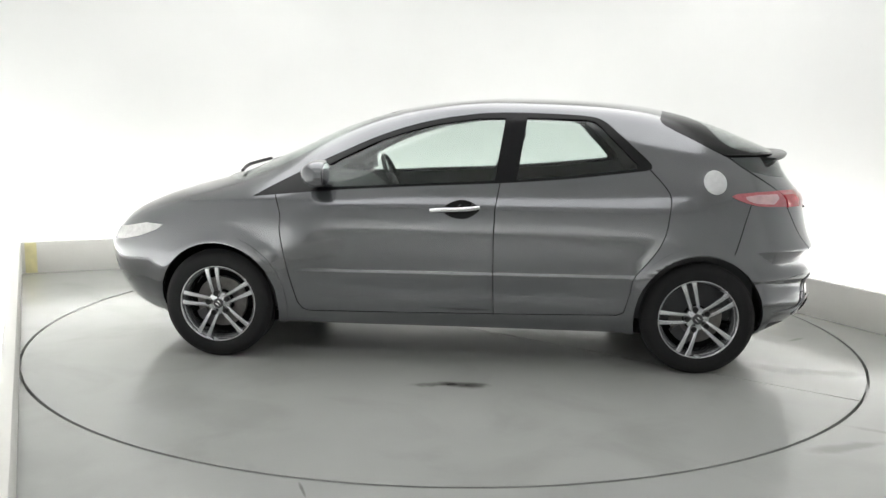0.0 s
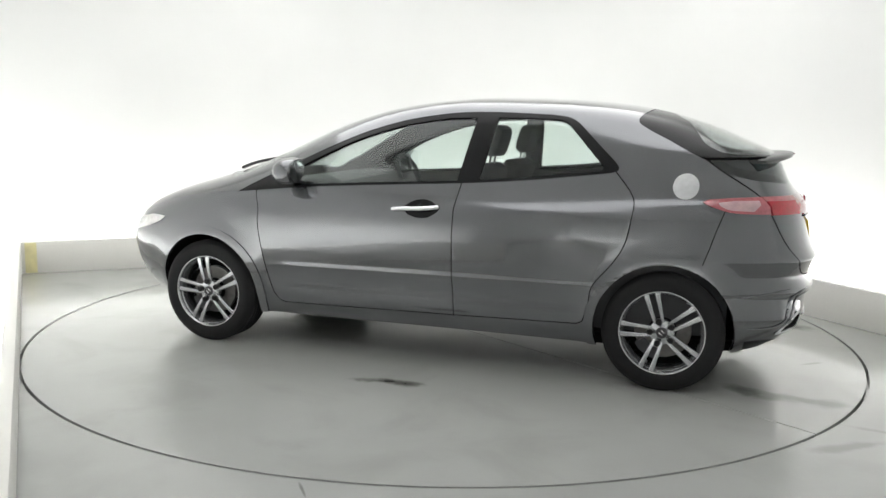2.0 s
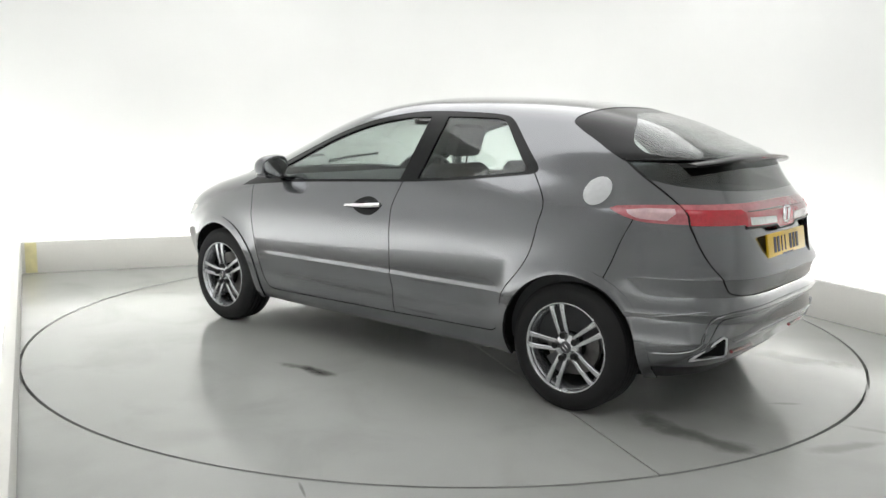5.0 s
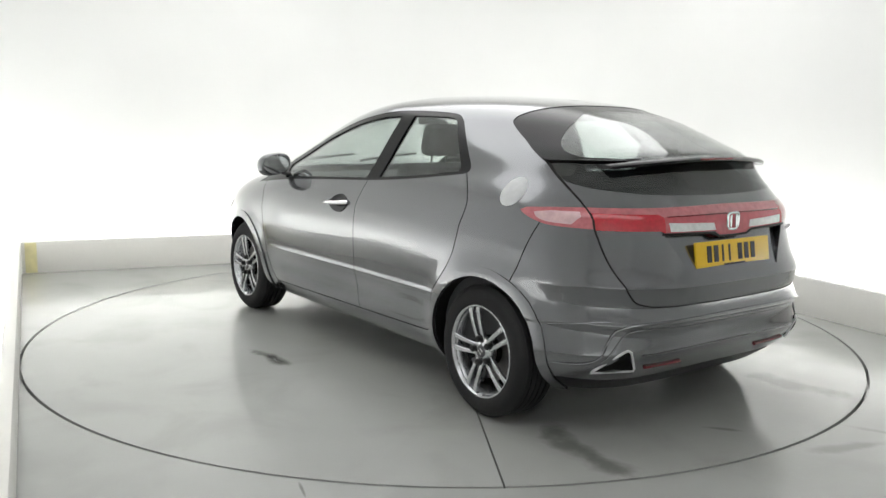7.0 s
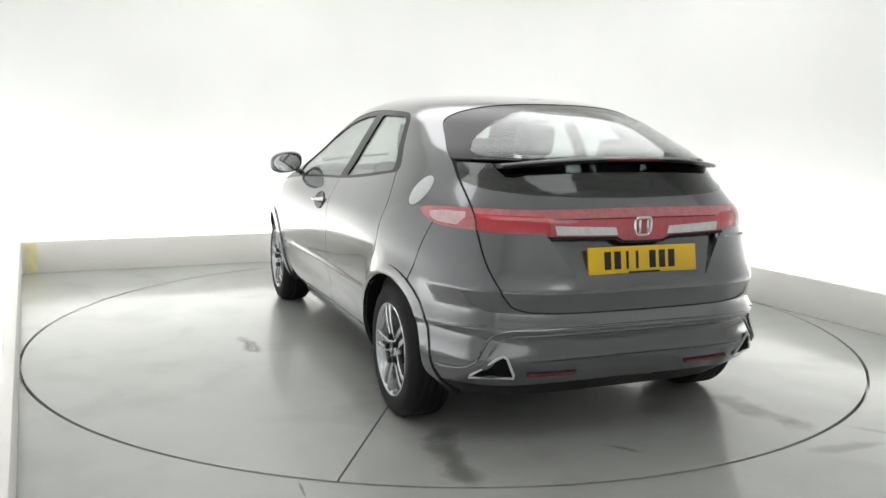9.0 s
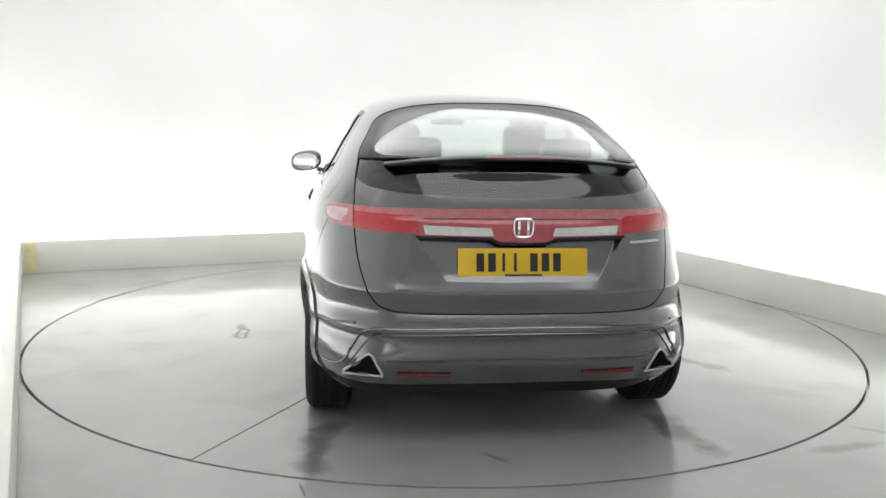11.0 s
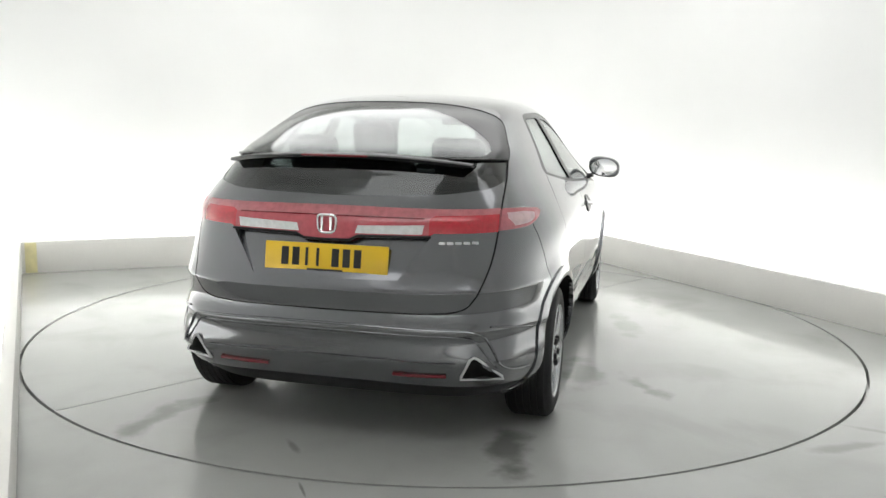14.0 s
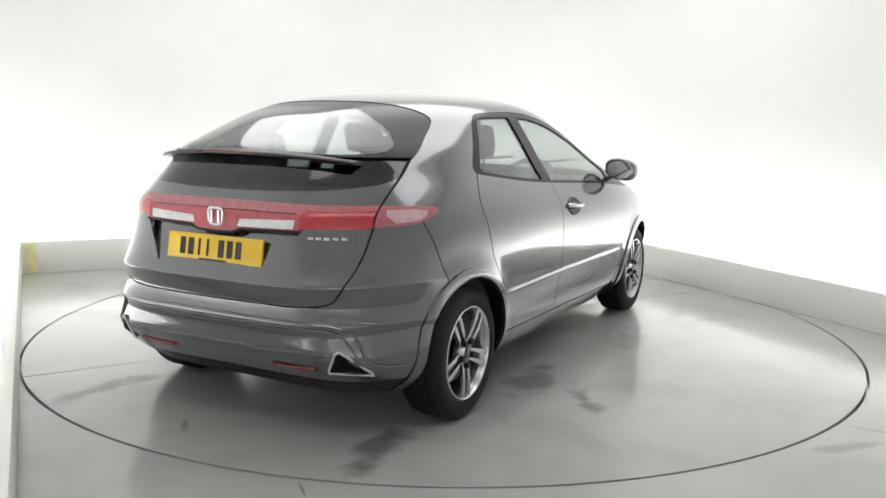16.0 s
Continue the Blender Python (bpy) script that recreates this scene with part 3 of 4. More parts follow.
def panel_mesh(faces, thick, mirror, offset=0.0, flip=False):
    """A panel with thickness out of skin faces, mirrored to the right hand side where wanted."""
    out = bmesh.new()
    used = {}
    for f in faces:
        for v in f.verts:
            if v not in used:
                used[v] = v.normal.copy()
    s = -1 if flip else 1

    def put(sy, key, shift):
        made = {}
        for v, nrm in used.items():
            c = v.co + nrm * ((offset(v.co) if callable(offset) else offset) + shift)
            made[v] = out.verts.new((c.x, c.y * sy, c.z))
        for f in faces:
            vs = [made[v] for v in f.verts]
            if (sy < 0) != (key == "in"):
                vs.reverse()
            out.faces.new(vs).material_index = 1 if key == "in" else 0
        return made

    fset = set(faces)
    rim = [e for f in faces for e in f.edges if sum(1 for g in e.link_faces if g in fset) == 1]
    for sy in ((s, -s) if mirror else (s,)):
        top = put(sy, "out", 0.0)
        low = put(sy, "in", -thick)
        for e in rim:
            a, b = e.verts
            if abs(a.co.y) < 1e-4 and abs(b.co.y) < 1e-4:
                continue
            out.faces.new((top[a], top[b], low[b], low[a]))
    bmesh.ops.remove_doubles(out, verts=[v for v in out.verts if abs(v.co.y) < 2e-3], dist=1e-4)
    bmesh.ops.recalc_face_normals(out, faces=out.faces[:])
    return out


def build_skin(car):
    bm = skin_half()
    for c in (AXLE, -AXLE):
        cut(bm, ring_line(c, WHEEL_Z, ARCH_R), "side")
        cut(bm, ring_line(c, WHEEL_Z, ARCH_R + .045), "side")
    for ln in (DLO, GLASS_F, GLASS_R, SCREEN + SCREEN[:1], HOOD + HOOD[:1], HEADLAMP + HEADLAMP[:1], BUMPER_F, REAR_GLASS + REAR_GLASS[:1], CLEAR_PANE + CLEAR_PANE[:1]):
        cut(bm, ln, "side")
    cut(bm, SIDE_LAMP, "side", lo=-3, hi=-1.4)
    cut(bm, SIDE_CLEAR, "side", lo=-3, hi=-1.4)
    for ln in (SEAM_FRONT, SEAM_B, SEAM_REAR, SEAM_SILL, SEAM_BUMPER):
        cut(bm, ln, "side", .0026)
        cut(bm, ln, "side", -.0026)
    cut(bm, TAILGATE, "rear", .003, **RT)
    cut(bm, TAILGATE, "rear", -.003, **RT)
    for ln in (LOWER_GLASS, BAR, BAR_TOP, RED_IN + RED_IN[:1], WHITE_IN + WHITE_IN[:1], RECESS):
        cut(bm, ln, "rear", **RT)
    bm.normal_update()
    groups = {}
    arches = []
    for f in bm.faces:
        c = f.calc_center_median()
        k = classify(c.x, c.y, c.z, f.normal.x)
        if k:
            groups.setdefault(k, []).append(f)
            r = min(math.hypot(c.x - AXLE, c.z - WHEEL_Z), math.hypot(c.x + AXLE, c.z - WHEEL_Z))
            if r < ARCH_R + .045 and c.y > .5:
                arches.append(f)
    made = {}
    spec = {  # name: material, thickness, both sides in one mesh, offset, label
        "roof": (PAINT, .012, True, 0, ""), "bonnet": (PAINT, .012, True, 0, ""), "front_bumper": (PAINT, .015, True, 0, ""),
        "rear_bumper": (PAINT, .015, True, 0, ""), "rear_valance": (BLACK, .012, True, -.004, "black lower rear valance"), "tailgate": (PAINT, .02, True, 0, ""), "windscreen": (SIDEGLASS, .005, True, -.003, "clear windscreen"),
        "rear_window": (TINTGLASS, .005, True, -.003, "sloping tinted rear window"), "rear_border_and_cabin_dark": (GLOSSBLACK, .006, True, -.003, "black printed border of the rear window, widened to stand in for the dark cabin"), "lower_rear_window": (DARKGLASS, .005, True, -.004, "dark lower rear window under the spoiler"),
        "light_bar": (REDLENS, .02, True, .004, "red light bar across the tailgate"), "plate_recess": (PAINT, .010, True, recess_depth, ""), "light_bar_sheen": (MUTEDRED, .02, True, .003, "upper part of the light bar, its pinkish reflection put into the colour"),
        "reversing_lamp": (CLEARLENS, .02, False, .005, "clear white reversing lamp"), "tail_lamp": (BRIGHTRED, .02, False, .005, "bright red tail lamp"),
        "side_tail_lamp": (MUTEDRED, .02, False, .004, "pinkish red wraparound tail lamp"), "side_lamp_lens": (PINKLENS, .02, False, .005, "clear inner lens of the wraparound tail lamp"), "headlamp": (CLEARLENS, .02, False, .003, "clear headlamp"),
        "front_side_window": (SIDEGLASS, .004, False, -.008, "clear side window"), "rear_side_window": (SIDEGLASS, .004, False, -.008, "clear side window"),
        "window_frame": (GLOSSBLACK, .02, False, -.002, "black window surround"), "front_door": (PAINT, .012, False, 0, ""), "rear_door": (PAINT, .012, False, 0, ""),
        "front_wing": (PAINT, .012, False, 0, ""), "rear_wing": (PAINT, .012, False, 0, ""), "sill": (PAINT, .012, False, 0, ""),
        "seal": (SEAL, .006, True, -.010, "dark shut lines"),
    }
    for k, (m, th, both, off, lab) in spec.items():
        fs = groups.get(k, [])
        if not fs:
            continue
        for flip in ((False,) if both else (False, True)):
            made[k, flip] = part(k, panel_mesh(fs, th, both, off, flip), m, car, lab)
            # painted panels are trimmed in dark plastic on the inside
            made[k, flip].data.materials.append(TRIM if m is PAINT else m)
    for flip in (False, True):
        for front in (True, False):
            fs = [f for f in arches if (f.calc_center_median().x > 0) == front]
            part("arch_lip", panel_mesh(fs, .014, False, .008, flip), PAINT, car).data.materials.append(PAINT)
    bm.free()
    return made


def loft(zs, shrink, xmin, xmax, count=90, close_low=False, close_top=False):
    """A lining that follows the skin at a distance."""
    bm = bmesh.new()
    rows = []
    for z in zs:
        h = half_outline(z, count)
        pts = []
        for x, y in h:
            pts.append((min(max(x, xmin), xmax), max(y - shrink, 0.0)))
        full = pts + [(x, -y) for x, y in pts[::-1]]
        rows.append([bm.verts.new((x, y, z)) for x, y in full])
    n = len(rows[0])
    for a, b in zip(rows, rows[1:]):
        for i in range(n):
            j = (i + 1) % n
            bm.faces.new((a[i], a[j], b[j], b[i]))
    if close_low:
        bm.faces.new(rows[0][::-1])
    if close_top:
        bm.faces.new(rows[-1])
    bmesh.ops.remove_doubles(bm, verts=bm.verts[:], dist=1e-5)
    bmesh.ops.recalc_face_normals(bm, faces=bm.faces[:])
    return bm


# ---------------------------------------------------------------- wheels


def build_wheel():
    """Tyre on a five twin-spoke alloy rim; the outer face looks along +z, its plane at z = 0."""
    ob = new("wheel")
    bm = bmesh.new()
    W = .205
    prof = [(.206, -.010), (.214, -.003), (.232, .001), (.260, .003), (.280, -.003), (.292, -.013), (.300, -.024)]
    for k in range(5):  # tread with grooves
        z0 = -.026 - k * .031
        prof += [(TYRE_R - .001, z0), (TYRE_R, z0 - .003), (TYRE_R, z0 - .023), (TYRE_R - .001, z0 - .0245), (.297, z0 - .0255), (.297, z0 - .0300)]
    prof += [(.300, -W + .02), (.280, -W + .002), (.25, -W), (.206, -W + .01), (.206, -.010)]
    lathe(bm, prof, 72)
    part("tyre", bm, RUBBER, ob, "black road tyre with grooved tread", 30)
    bm = bmesh.new()
    lathe(bm, [(.198, -.018), (.2125, -.006), (.2150, -.002), (.2135, .001), (.208, .0005), (.203, -.006), (.198, -.020), (.192, -.06), (.185, -.15), (.205, -.19), (.200, -.19), (.180, -.15), (.186, -.06), (.192, -.026), (.198, -.018)], 72)
    rim = part("rim", bm, ALLOY, ob, "bright silver alloy rim")
    for k in range(5):
        for s in (-1, 1):
            a = math.radians(90 + 72 * k)
            bm = bmesh.new()
            secs = []
            for r, off, w, t, z in ((.045, .017, .0095, .022, -.016), (.075, .0205, .0095, .020, -.010), (.12, .0235, .0100, .018, -.005), (.165, .0260, .0112, .016, -.003), (.203, .0285, .0135, .016, -.005)):
                c = Vector((r, s * off, z))
                secs.append([bm.verts.new(c + Vector((0, dy * w, dz))) for dy, dz in ((-1, -t), (1, -t), (1, -.003), (.7, 0), (-.7, 0), (-1, -.003))])
            for p, q in zip(secs, secs[1:]):
                for i in range(6):
                    bm.faces.new((p[i], p[(i + 1) % 6], q[(i + 1) % 6], q[i]))
            bm.faces.new(secs[0][::-1])
            bm.faces.new(secs[-1])
            bmesh.ops.rotate(bm, cent=(0, 0, 0), matrix=Matrix.Rotation(a, 3, "Z"), verts=bm.verts[:])
            bmesh.ops.recalc_face_normals(bm, faces=bm.faces[:])
            part("spoke", bm, ALLOY, ob, "", 35)
    bm = bmesh.new()
    lathe(bm, [(.0, -.010), (.030, -.010), (.033, -.013), (.050, -.015), (.062, -.020), (.066, -.030), (.064, -.05), (.0, -.05)], 40)
    part("hub", bm, ALLOY, ob)
    bm = bmesh.new()
    lathe(bm, [(.0, -.006), (.022, -.0065), (.028, -.009), (.029, -.014)], 28)
    cap = part("centre_cap", bm, ALLOYDARK, ob, "grey centre cap with a silver mark")
    bm = bmesh.new()
    for x0, y0, x1, y1 in ((-.011, -.012, -.006, .012), (.006, -.012, .011, .012)):
        box(bm, (x0, y0, -.007), (x1, y1, -.0045), .0008)
    part("cap_mark", bm, CHROME, cap)
    for k in range(5):
        a = math.radians(90 + 72 * k)
        bm = bmesh.new()
        lathe(bm, [(.0, .004), (.0115, .004), (.0160, .0), (.0165, -.026)], 10, Matrix.Translation((.057 * math.cos(a), .057 * math.sin(a), 0)))
        part("wheel_nut", bm, BLACK, ob, "dark wheel nut", 25)
    bm = bmesh.new()
    lathe(bm, [(.07, -.075), (.14, -.075), (.142, -.078), (.142, -.096), (.14, -.099), (.07, -.099)], 48, close=True)
    part("brake_disc", bm, STEEL, ob, "bare steel brake disc")
    bm = bmesh.new()
    lathe(bm, [(.0, -.06), (.07, -.06), (.072, -.11), (.19, -.125), (.19, -.13), (0, -.13)], 36)
    part("brake_backplate", bm, LINER, ob)
    bm = bmesh.new()
    cal = [(.095 * math.cos(t), .095 * math.sin(t)) for t in np.linspace(-.45, .45, 7)] + [(.155 * math.cos(t), .155 * math.sin(t)) for t in np.linspace(.4, -.4, 7)]
    prism(bm, cal, -.115, -.06)
    bmesh.ops.recalc_face_normals(bm, faces=bm.faces[:])
    part("brake_caliper", bm, ALLOYDARK, ob)
    return ob


def build_mirror(car, sy):
    bm = bmesh.new()
    r = bmesh.ops.create_uvsphere(bm, u_segments=32, v_segments=20, radius=1)
    for v in r["verts"]:
        x, y, z = v.co
        x = max(x, -.42)
        e = 2.6
        k = (abs(y) ** e + abs(z) ** e) ** (1 / e)
        rad = math.hypot(y, z)
        if k > 1e-6:
            y, z = y * rad / k, z * rad / k
        v.co = (.735 + x * .095, sy * (.925 + y * .105), 1.022 + z * .070 - (y * .012))
    bmesh.ops.recalc_face_normals(bm, faces=bm.faces[:])
    house = part("mirror_housing", bm, PAINT, car, "body-coloured door mirror")
    bm = bmesh.new()
    lathe(bm, [(0, 0), (.9, 0), (1.0, -.05), (1.0, -.2)], 36, Matrix.Translation((.692, sy * .925, 1.020)) @ Matrix.Rotation(radians(-90), 4, "Y") @ Matrix.Diagonal((.056, .086, .012, 1)))
    part("mirror_glass", bm, MIRRORGLASS, house, "mirror glass")
    bm = bmesh.new()
    tube(bm, curve([(.76, sy * .74, .945), (.755, sy * .79, .955), (.745, sy * .85, .965)], 4), .028, 10, .55)
    part("mirror_arm", bm, BLACK, house, "black mirror arm")
    bm = bmesh.new()
    tube(bm, curve([(.80, sy * .85, 1.035), (.79, sy * .93, 1.030), (.755, sy * 1.01, 1.025)], 4), .012, 8, .8)
    part("indicator_lens", bm, CLEARLENS, house, "clear side indicator")


def build_handle(car, sy):
    x0, z0 = .005, .845
    y = skin_y(x0, z0)
    # dark recess: a six sided cup, sharper to the rear
    bm = bmesh.new()
    shape = tup(curve([(.075, .842), (.03, .878), (-.03, .895), (-.085, .885), (-.115, .862), (-.13, .848), (-.11, .825), (-.06, .797), (.0, .798), (.045, .815), (.075, .842)], 3))[:-1]
    ring = [bm.verts.new((x, sy * (skin_y(x, z) + .006), z)) for x, z in shape]
    inn = [bm.verts.new((x0 - .03 + (x - x0 + .03) * .8, sy * (skin_y(x, z) + .005), z0 + (z - z0) * .8)) for x, z in shape]
    low = [bm.verts.new((x, sy * (skin_y(x, z) - .012), z)) for x, z in shape]
    n = len(ring)
    for i in range(n):
        j = (i + 1) % n
        bm.faces.new((ring[i], ring[j], inn[j], inn[i]))
        bm.faces.new((low[i], low[j], ring[j], ring[i]))
    bm.faces.new(inn)
    bmesh.ops.recalc_face_normals(bm, faces=bm.faces[:])
    cup = part("handle_recess", bm, GLOSSBLACK, car, "dark door handle recess")
    bm = bmesh.new()
    pts = curve([(.135, y - .002, .834), (.06, y + .018, .842), (-.02, y + .028, .846), (-.085, y + .022, .852), (-.125, y - .004, .855)], 5)
    tube(bm, [(p[0], sy * p[1], p[2]) for p in pts], .0125, 10, 1.0)
    part("handle", bm, CHROME, cup, "satin silver door handle")


def surface_bar(pts, radius, flat=.6, steps=5, sy=1, out=.002):
    """A bar lying on the tail, through points of the rear view (y, z)."""
    bm = bmesh.new()
    line = [(skin_tail(p[0], p[1]) - out, sy * p[0], p[1]) for p in curve(pts, steps)]
    tube(bm, line, radius, 8, flat)
    return bm


def build_tail(car):
    # number plate, its characters as plain bars
    bm = bmesh.new()
    tilt = Matrix.Translation((-2.000, 0, .770)) @ Matrix.Rotation(radians(9), 4, "Y")
    box(bm, (-.010, -.26, -.0555), (.002, .26, .0555), .004, tilt)
    plate = part("number_plate", bm, YELLOW, car, "yellow rear number plate")
    for i in range(7):
        yy = .172 - i * .0465 - (.028 if i > 3 else 0)
        bm = bmesh.new()
        wd = .011 if i in (2, 3) else .030
        box(bm, (-.0122, yy - wd / 2, -.036), (-.0095, yy + wd / 2, .036), 0, tilt)
        part("plate_bar", bm, PLATEBLACK, plate)
    bm = bmesh.new()
    box(bm, (-.0122, -.075, -.0525), (-.0095, .075, -.0465), 0, tilt)
    part("plate_bar", bm, PLATEBLACK, plate)
    bm = bmesh.new()
    box(bm, (-.006, -.17, -.068), (.004, .17, -.056), .002, tilt)
    part("plate_holder", bm, BLACK, plate)
    # black underside of the light bar above the plate
    bm = bmesh.new()
    line = [(skin_tail(y, .862) - .002, y, z) for y, z in [(-.42, .867), (-.3, .866), (-.13, .863), (-.095, .846), (0, .844), (.095, .846), (.13, .863), (.3, .866), (.42, .867)]]
    tube(bm, line, .008, 8, .8)
    part("tailgate_grip", bm, BLACK, car, "black grip strip under the light bar")
    # badge: a chrome frame with a plain bar figure
    bx = skin_tail(0, .905) - .008
    bm = bmesh.new()
    fr = [(bx, .038 * math.copysign(abs(math.cos(t)) ** .5, math.cos(t)) * (1 + .12 * math.sin(t)), .905 + .036 * math.copysign(abs(math.sin(t)) ** .5, math.sin(t))) for t in np.linspace(0, 2 * math.pi, 29)[:-1]]
    tube(bm, fr, .0055, 6, 1, True)
    badge = part("badge", bm, CHROME, car, "chrome tailgate badge")
    bm = bmesh.new()
    for y0, z0, y1, z1 in ((-.024, .878, -.013, .933), (.013, .878, .024, .933)):
        box(bm, (bx - .006, y0, z0), (bx + .003, y1, z1), .002)
    part("badge_bars", bm, CHROME, badge)
    for k in range(5):
        yy = -.45 - k * .030
        xx = skin_tail(yy, .845)
        bm = bmesh.new()
        box(bm, (xx - .004, yy - .025, .839), (xx + .004, yy, .849), .001)
        part("model_mark", bm, SATIN, car, "small silver model mark")
    # spoiler blade across the rear window, with its high brake light
    bm = bmesh.new()
    secs = []
    for y in np.linspace(-.535, .535, 41):
        q = abs(y) / .535
        tip = -1.915 + .15 * q ** 3
        root = -1.735 + .12 * q ** 2
        zc = 1.170 - .038 * q ** 2.2
        th = .011 if q < .97 else .006
        secs.append([bm.verts.new(p) for p in ((root, y, zc - .012), (root, y, zc + .010), (tip + .06, y, zc + .013), (tip + .008, y, zc + .010), (tip, y, zc + .004), (tip + .004, y, zc - th + .004), (tip + .05, y, zc - th))])
    for a, b in zip(secs, secs[1:]):
        for i in range(7):
            bm.faces.new((a[i], a[(i + 1) % 7], b[(i + 1) % 7], b[i]))
    bm.faces.new(secs[0][::-1])
    bm.faces.new(secs[-1])
    bmesh.ops.recalc_face_normals(bm, faces=bm.faces[:])
    # black in place of body paint, to give the blade its dark reflections
    sp = part("spoiler", bm, GLOSSBLACK, car, "thin tailgate spoiler blade, its dark reflections put into the colour")
    bm = bmesh.new()
    box(bm, (-1.9165, -.14, 1.167), (-1.905, .14, 1.176), .003)
    part("high_brake_light", bm, DARKRED, sp, "dark red high brake light")
    # bumper ribs, triangular exhaust finishers, reflectors
    half_full = [(.80, .320), (.735, .333), (.695, .362), (.66, .432), (.625, .480), (.585, .501), (.5, .508), (.3, .513)]
    full = [(-y, z) for y, z in half_full] + [(0, .515)] + half_full[::-1]
    part("bumper_rib", surface_bar(full, .009, .6, 5, 1, -.001), PAINT, car)
    half_low = [(.685, .345), (.64, .408), (.602, .456), (.57, .473), (.5, .482), (.3, .487)]
    low = [(-y, z) for y, z in half_low] + [(0, .489)] + half_low[::-1]
    part("bumper_rib", surface_bar(low, .006, .6, 5, 1, -.001), PAINT, car)
    part("bumper_lip", surface_bar([(-.53, .372), (-.3, .374), (0, .375), (.3, .374), (.53, .372)], .010, .4, 5, 1, -.003), PAINT, car)
    for sy in (1, -1):
        part("side_crease", surface_bar([(.655, .515), (.70, .509), (.76, .492), (.815, .466)], .007, .6, 5, sy, -.001), PAINT, car)
        tri = [(.545, .300), (.550, .313), (.588, .390), (.602, .399), (.617, .392), (.701, .306), (.704, .294)]
        bm = bmesh.new()
        fr = [(skin_tail(y, z) - .010, sy * y, z) for y, z in tri]
        tube(bm, fr, .0055, 8, 1, True)
        fin = part("exhaust_finisher", bm, SATIN, car, "triangular chrome exhaust finisher")
        bm = bmesh.new()
        a = [bm.verts.new((skin_tail(y, z) - .004, sy * y, z)) for y, z in tri]
        b = [bm.verts.new((skin_tail(y, z) + .10, sy * (y * .9 + .06), z * .9 + .034)) for y, z in tri]
        for i in range(len(tri)):
            j = (i + 1) % len(tri)
            bm.faces.new((a[i], a[j], b[j], b[i]))
        bm.faces.new(b)
        cy, cz = sum(p[0] for p in tri) / len(tri), sum(p[1] for p in tri) / len(tri)
        # black sheet over the bumper skin, put in for the opening's inner shade
        rings = [[bm.verts.new((skin_tail(cy + (y - cy) * k, cz + (z - cz) * k) - .007, sy * (cy + (y - cy) * k), cz + (z - cz) * k)) for y, z in tri] for k in (1, .8, .6, .4, .2, .05)]
        for u, v in zip(rings, rings[1:]):
            for i in range(len(tri)):
                j = (i + 1) % len(tri)
                bm.faces.new((u[i], u[j], v[j], v[i]))
        bm.faces.new(rings[-1])
        bmesh.ops.recalc_face_normals(bm, faces=bm.faces[:])
        part("exhaust_dark_sheet", bm, LINER, fin, "black sheet in place of the shaded exhaust opening")
        part("rear_reflector", surface_bar([(.27, .305), (.38, .306), (.49, .311)], .010, .8, 4, sy, .003), DARKRED, car, "dark red bumper reflector")
        # dark strips over the light bar
        part("lamp_line", surface_bar([(.02, .938), (.2, .938), (.39, .937)], .004, .7, 4, sy, .004), DARKRED, car, "dark red line across the light bar")
        part("spoiler_strip", surface_bar([(.44, 1.160), (.53, 1.158), (.60, 1.155), (.630, 1.152)], .0075, .8, 5, sy, .004), GLOSSBLACK, car, "thin dark strip running from the spoiler to the glass edge")


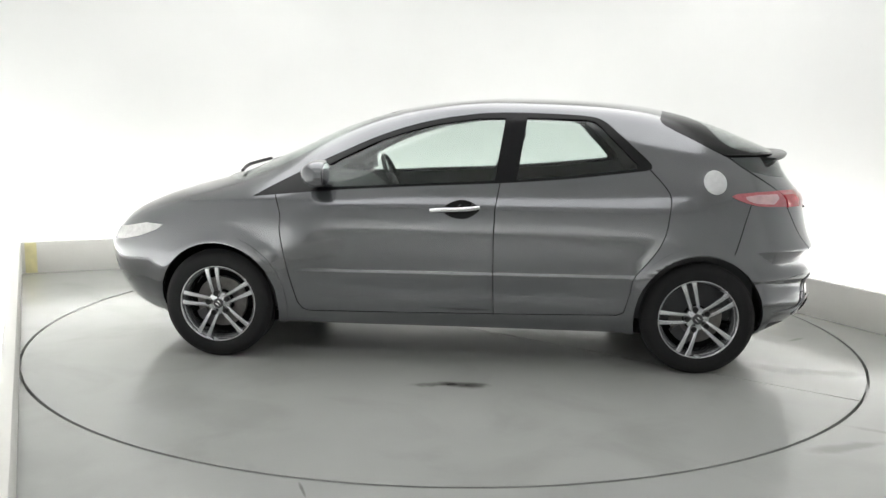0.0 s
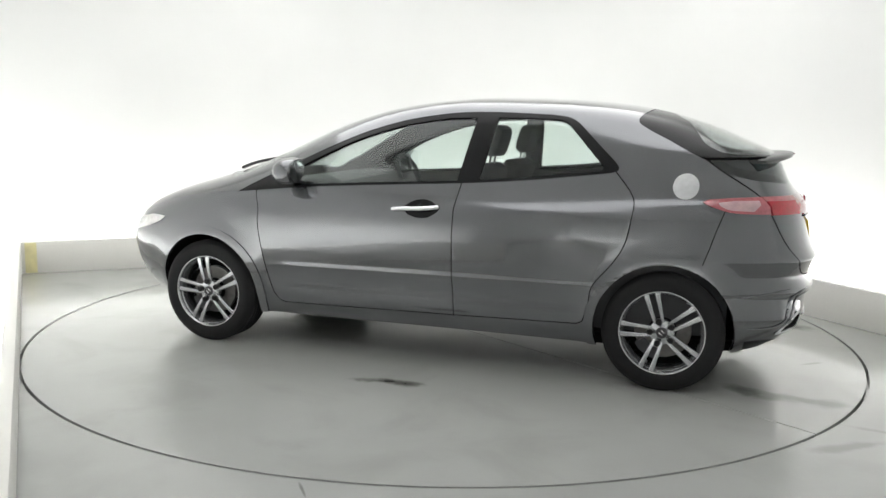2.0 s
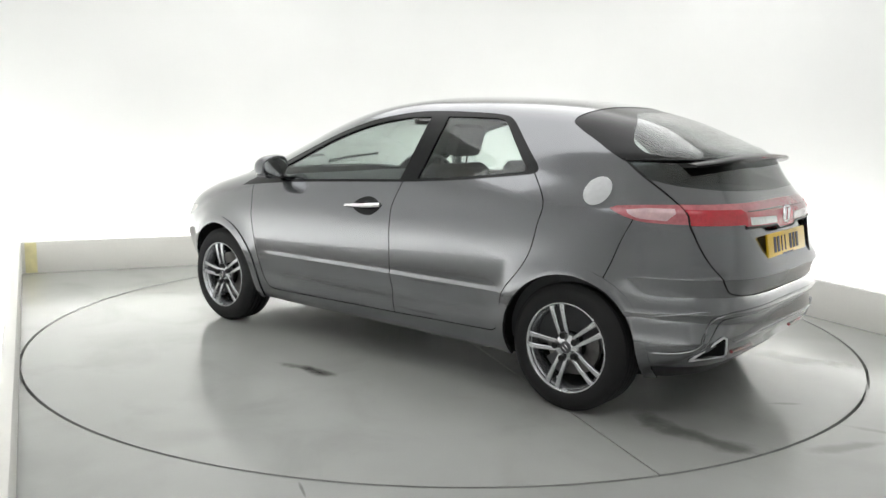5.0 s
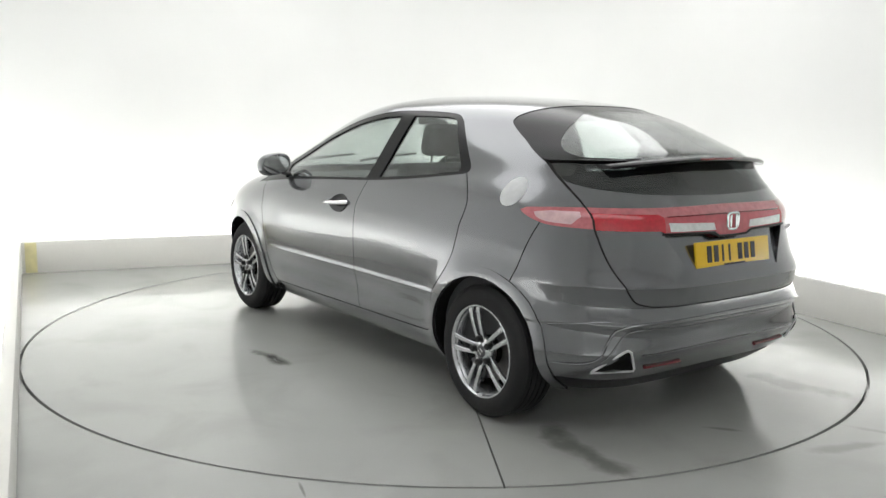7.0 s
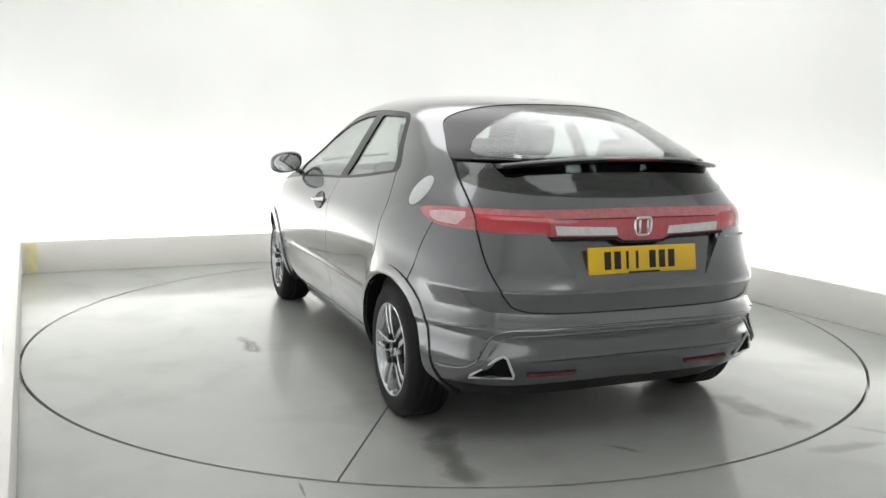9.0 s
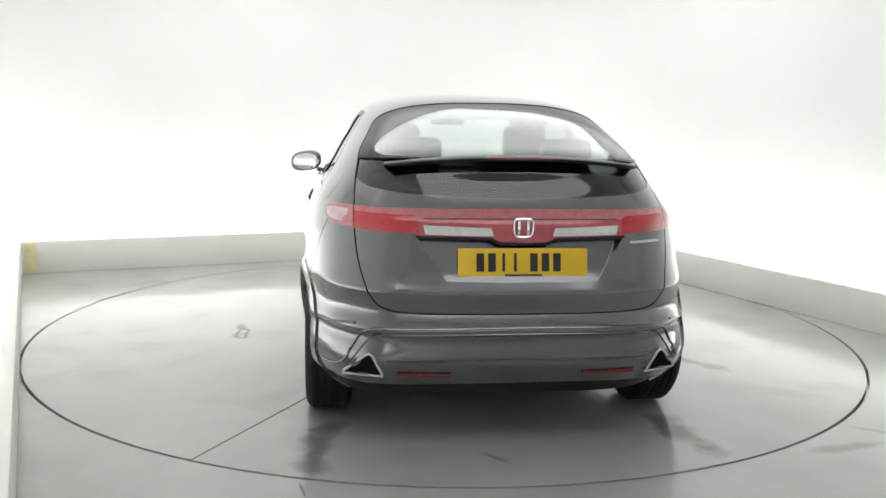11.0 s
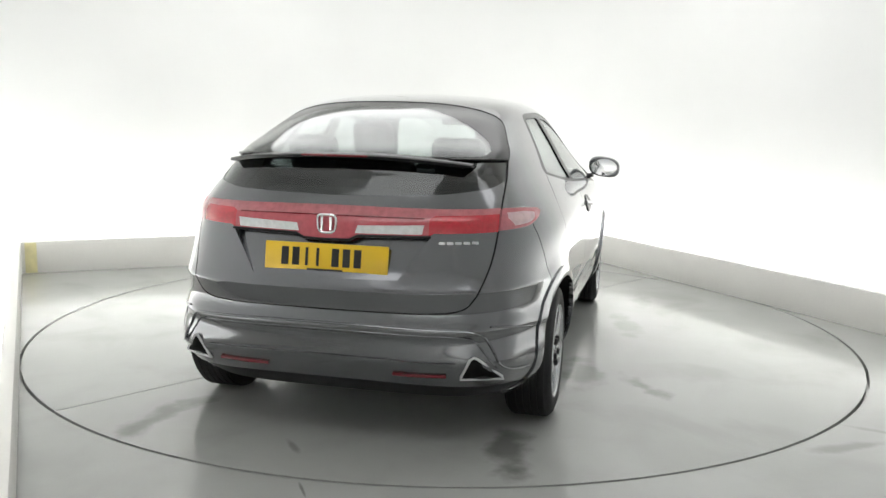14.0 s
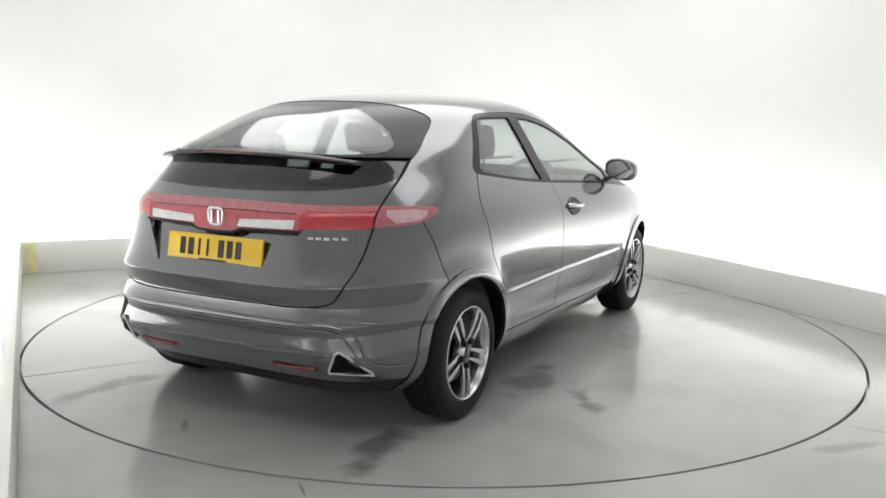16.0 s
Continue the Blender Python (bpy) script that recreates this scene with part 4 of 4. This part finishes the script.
def build_cabin(car):
    part("cabin_lining", loft(list(np.arange(.26, .945, .04)), .075, -1.62, 1.05, 90, True, False), TRIM, car, "dark lower cabin trim")
    part("headliner", loft([1.325, 1.355, 1.385, 1.40, 1.415, 1.43, 1.44], .022, -1.12, .43, 80, False, True), HEADLINER, car, "pale headliner")
    part("underbody", loft([.17, .20, .24], .06, -1.75, 2.0, 90, True, True), LINER, car, "dark underbody")
    bm = bmesh.new()
    prism(bm, [(1.12, .60), (1.15, .88), (.95, .955), (.72, .945), (.60, .86), (.62, .60)], -.68, .68, Matrix.Rotation(radians(90), 4, "X"))
    bmesh.ops.recalc_face_normals(bm, faces=bm.faces[:])
    part("dashboard", bm, TRIM, car)
    bm = bmesh.new()
    box(bm, (-1.72, -.56, .965), (-1.20, .56, .985), .006)
    part("parcel_shelf", bm, TRIM, car)

    def seat(x, y, wide, rake):
        e = new("seat")
        e.parent = car
        bm = bmesh.new()
        box(bm, (x - .02, y - wide / 2, .42), (x + .50, y + wide / 2, .58), .05)
        part("seat_cushion", bm, FABRIC, e)
        bm = bmesh.new()
        box(bm, (-.07, -wide / 2, 0), (.06, wide / 2, .58), .055, Matrix.Translation((x, y, .52)) @ Matrix.Rotation(radians(-rake), 4, "Y"))
        part("seat_back", bm, FABRIC, e)
        return e

    def headrest(e, x, y, z, rake=16):
        bm = bmesh.new()
        box(bm, (-.045, -.125, 0), (.05, .125, .185), .042, Matrix.Translation((x, y, z)) @ Matrix.Rotation(radians(-rake), 4, "Y"))
        part("headrest", bm, FABRIC, e)
        for s in (-.05, .05):
            bm = bmesh.new()
            tube(bm, [(x + .02, y + s, z - .08), (x, y + s, z + .03)], .006, 6)
            part("headrest_post", bm, CHROME, e)

    for y in (.37, -.37):
        e = seat(-.10, y, .50, 17)
        headrest(e, -.29, y, 1.115)
    e = seat(-1.00, 0, 1.16, 20)
    for y in (.36, -.36):
        headrest(e, -1.22, y, 1.06, 18)
    # steering wheel on the right hand side
    bm = bmesh.new()
    c = Vector((.50, -.37, .90))
    m = Matrix.Translation(c) @ Matrix.Rotation(radians(-66), 4, "Y")
    tube(bm, [m @ Vector((.185 * math.cos(t), .185 * math.sin(t), 0)) for t in np.linspace(0, 2 * math.pi, 37)[:-1]], .015, 8, 1, True)
    box(bm, (-.06, -.08, -.03), (.06, .08, .01), .02, m)
    for a in (90, 210, 330):
        t = radians(a)
        tube(bm, [m @ Vector((.05 * math.cos(t), .05 * math.sin(t), 0)), m @ Vector((.18 * math.cos(t), .18 * math.sin(t), 0))], .013, 6)
    part("steering_wheel", bm, BLACK, car)
    bm = bmesh.new()
    box(bm, (.30, -.11, 1.285), (.325, .11, 1.345), .012)
    part("rear_view_mirror", bm, BLACK, car)
    bm = bmesh.new()
    tube(bm, [(.32, 0, 1.34), (.36, 0, 1.375)], .012, 8)
    part("mirror_stalk", bm, BLACK, car)


def build_car():
    car = new("car")
    tagged(car, "dark grey metallic five-door hatchback with silver alloy wheels on the turntable", "car")
    build_skin(car)
    wheel = build_wheel()
    yw = .862
    first = True
    for x in (AXLE, -AXLE):
        for sy in (1, -1):
            m = Matrix.Translation((x, sy * (yw + (.022 if x > 0 else 0)), TYRE_R - LIFT)) @ Matrix.Rotation(radians(-90 * sy), 4, "X") @ Matrix.Rotation(radians({(1, 1): 46, (-1, 1): 52.7, (1, -1): 20, (-1, -1): 34}[(1 if x > 0 else -1, sy)]), 4, "Z")
            w = wheel if first else copy_thing(wheel, m)
            if first:
                wheel.matrix_basis = m
            w.parent = car
            first = False
            # wheel housing
            bm = bmesh.new()
            n = 24
            pts = [(ARCH_R + .004) * np.array((math.cos(t), math.sin(t))) for t in np.linspace(radians(-11), radians(191), n)]
            a = [bm.verts.new((x + p[0], sy * (min(skin_y(x + p[0], max(WHEEL_Z + p[1], .19)), .905) - .012), WHEEL_Z + p[1])) for p in pts]
            b = [bm.verts.new((x + p[0], sy * .52, WHEEL_Z + p[1])) for p in pts]
            for i in range(n - 1):
                bm.faces.new((a[i], a[i + 1], b[i + 1], b[i]))
            bm.faces.new(b)
            bmesh.ops.recalc_face_normals(bm, faces=bm.faces[:])
            part("wheel_liner", bm, LINER, car)
    for sy in (1, -1):
        build_mirror(car, sy)
        build_handle(car, sy)
    # fuel filler cap on the left rear wing
    bm = bmesh.new()
    xc, zc, r = -1.388, 1.012, .063
    rings = []
    for rr, o in ((r, -.004), (r, .002), (r * .93, .0045), (r * .85, .003), (r * .8, .0045), (r * .4, .005)):
        rings.append([bm.verts.new((xc + rr * math.cos(2 * math.pi * k / 36), skin_y(xc + rr * math.cos(2 * math.pi * k / 36), zc + rr * math.sin(2 * math.pi * k / 36)) + o, zc + rr * math.sin(2 * math.pi * k / 36))) for k in range(36)])
    for a, b in zip(rings, rings[1:]):
        for i in range(36):
            bm.faces.new((a[i], a[(i + 1) % 36], b[(i + 1) % 36], b[i]))
    bm.faces.new(rings[-1])
    bmesh.ops.recalc_face_normals(bm, faces=bm.faces[:])
    part("fuel_cap", bm, CAPGREY, car, "round satin silver fuel filler cap")
    build_tail(car)
    build_cabin(car)
    # wipers at the foot of the windscreen
    for y0, y1 in ((.55, .05), (-.02, -.5)):
        bm = bmesh.new()
        tube(bm, curve([(1.27, y0, 1.005), (1.30, (y0 + y1) / 2, 1.03), (1.24, y1, 1.055)], 5), .010, 6)
        part("wiper", bm, BLACK, car, "black wiper")
    return car


car = build_car()


def motions():
    """The turntable turns clockwise with the car on it, at about seven degrees a second."""
    rows_d, rows_c = [], []
    for k in range(17):
        t = float(k)
        a = 176.031 - 7.12925 * t + 0.0056 * t * t - 0.000225 * t ** 3
        m = pose(0, 0, 0, 0, 0, a)
        rows_d.append((t, m))
        rows_c.append((t, pose(0, -0.1139, LIFT) @ m @ pose(-0.113, -0.023, 0.0, 0, 0, -0.3)))
    walk(turntable, rows_d)
    walk(car, rows_c)


motions()
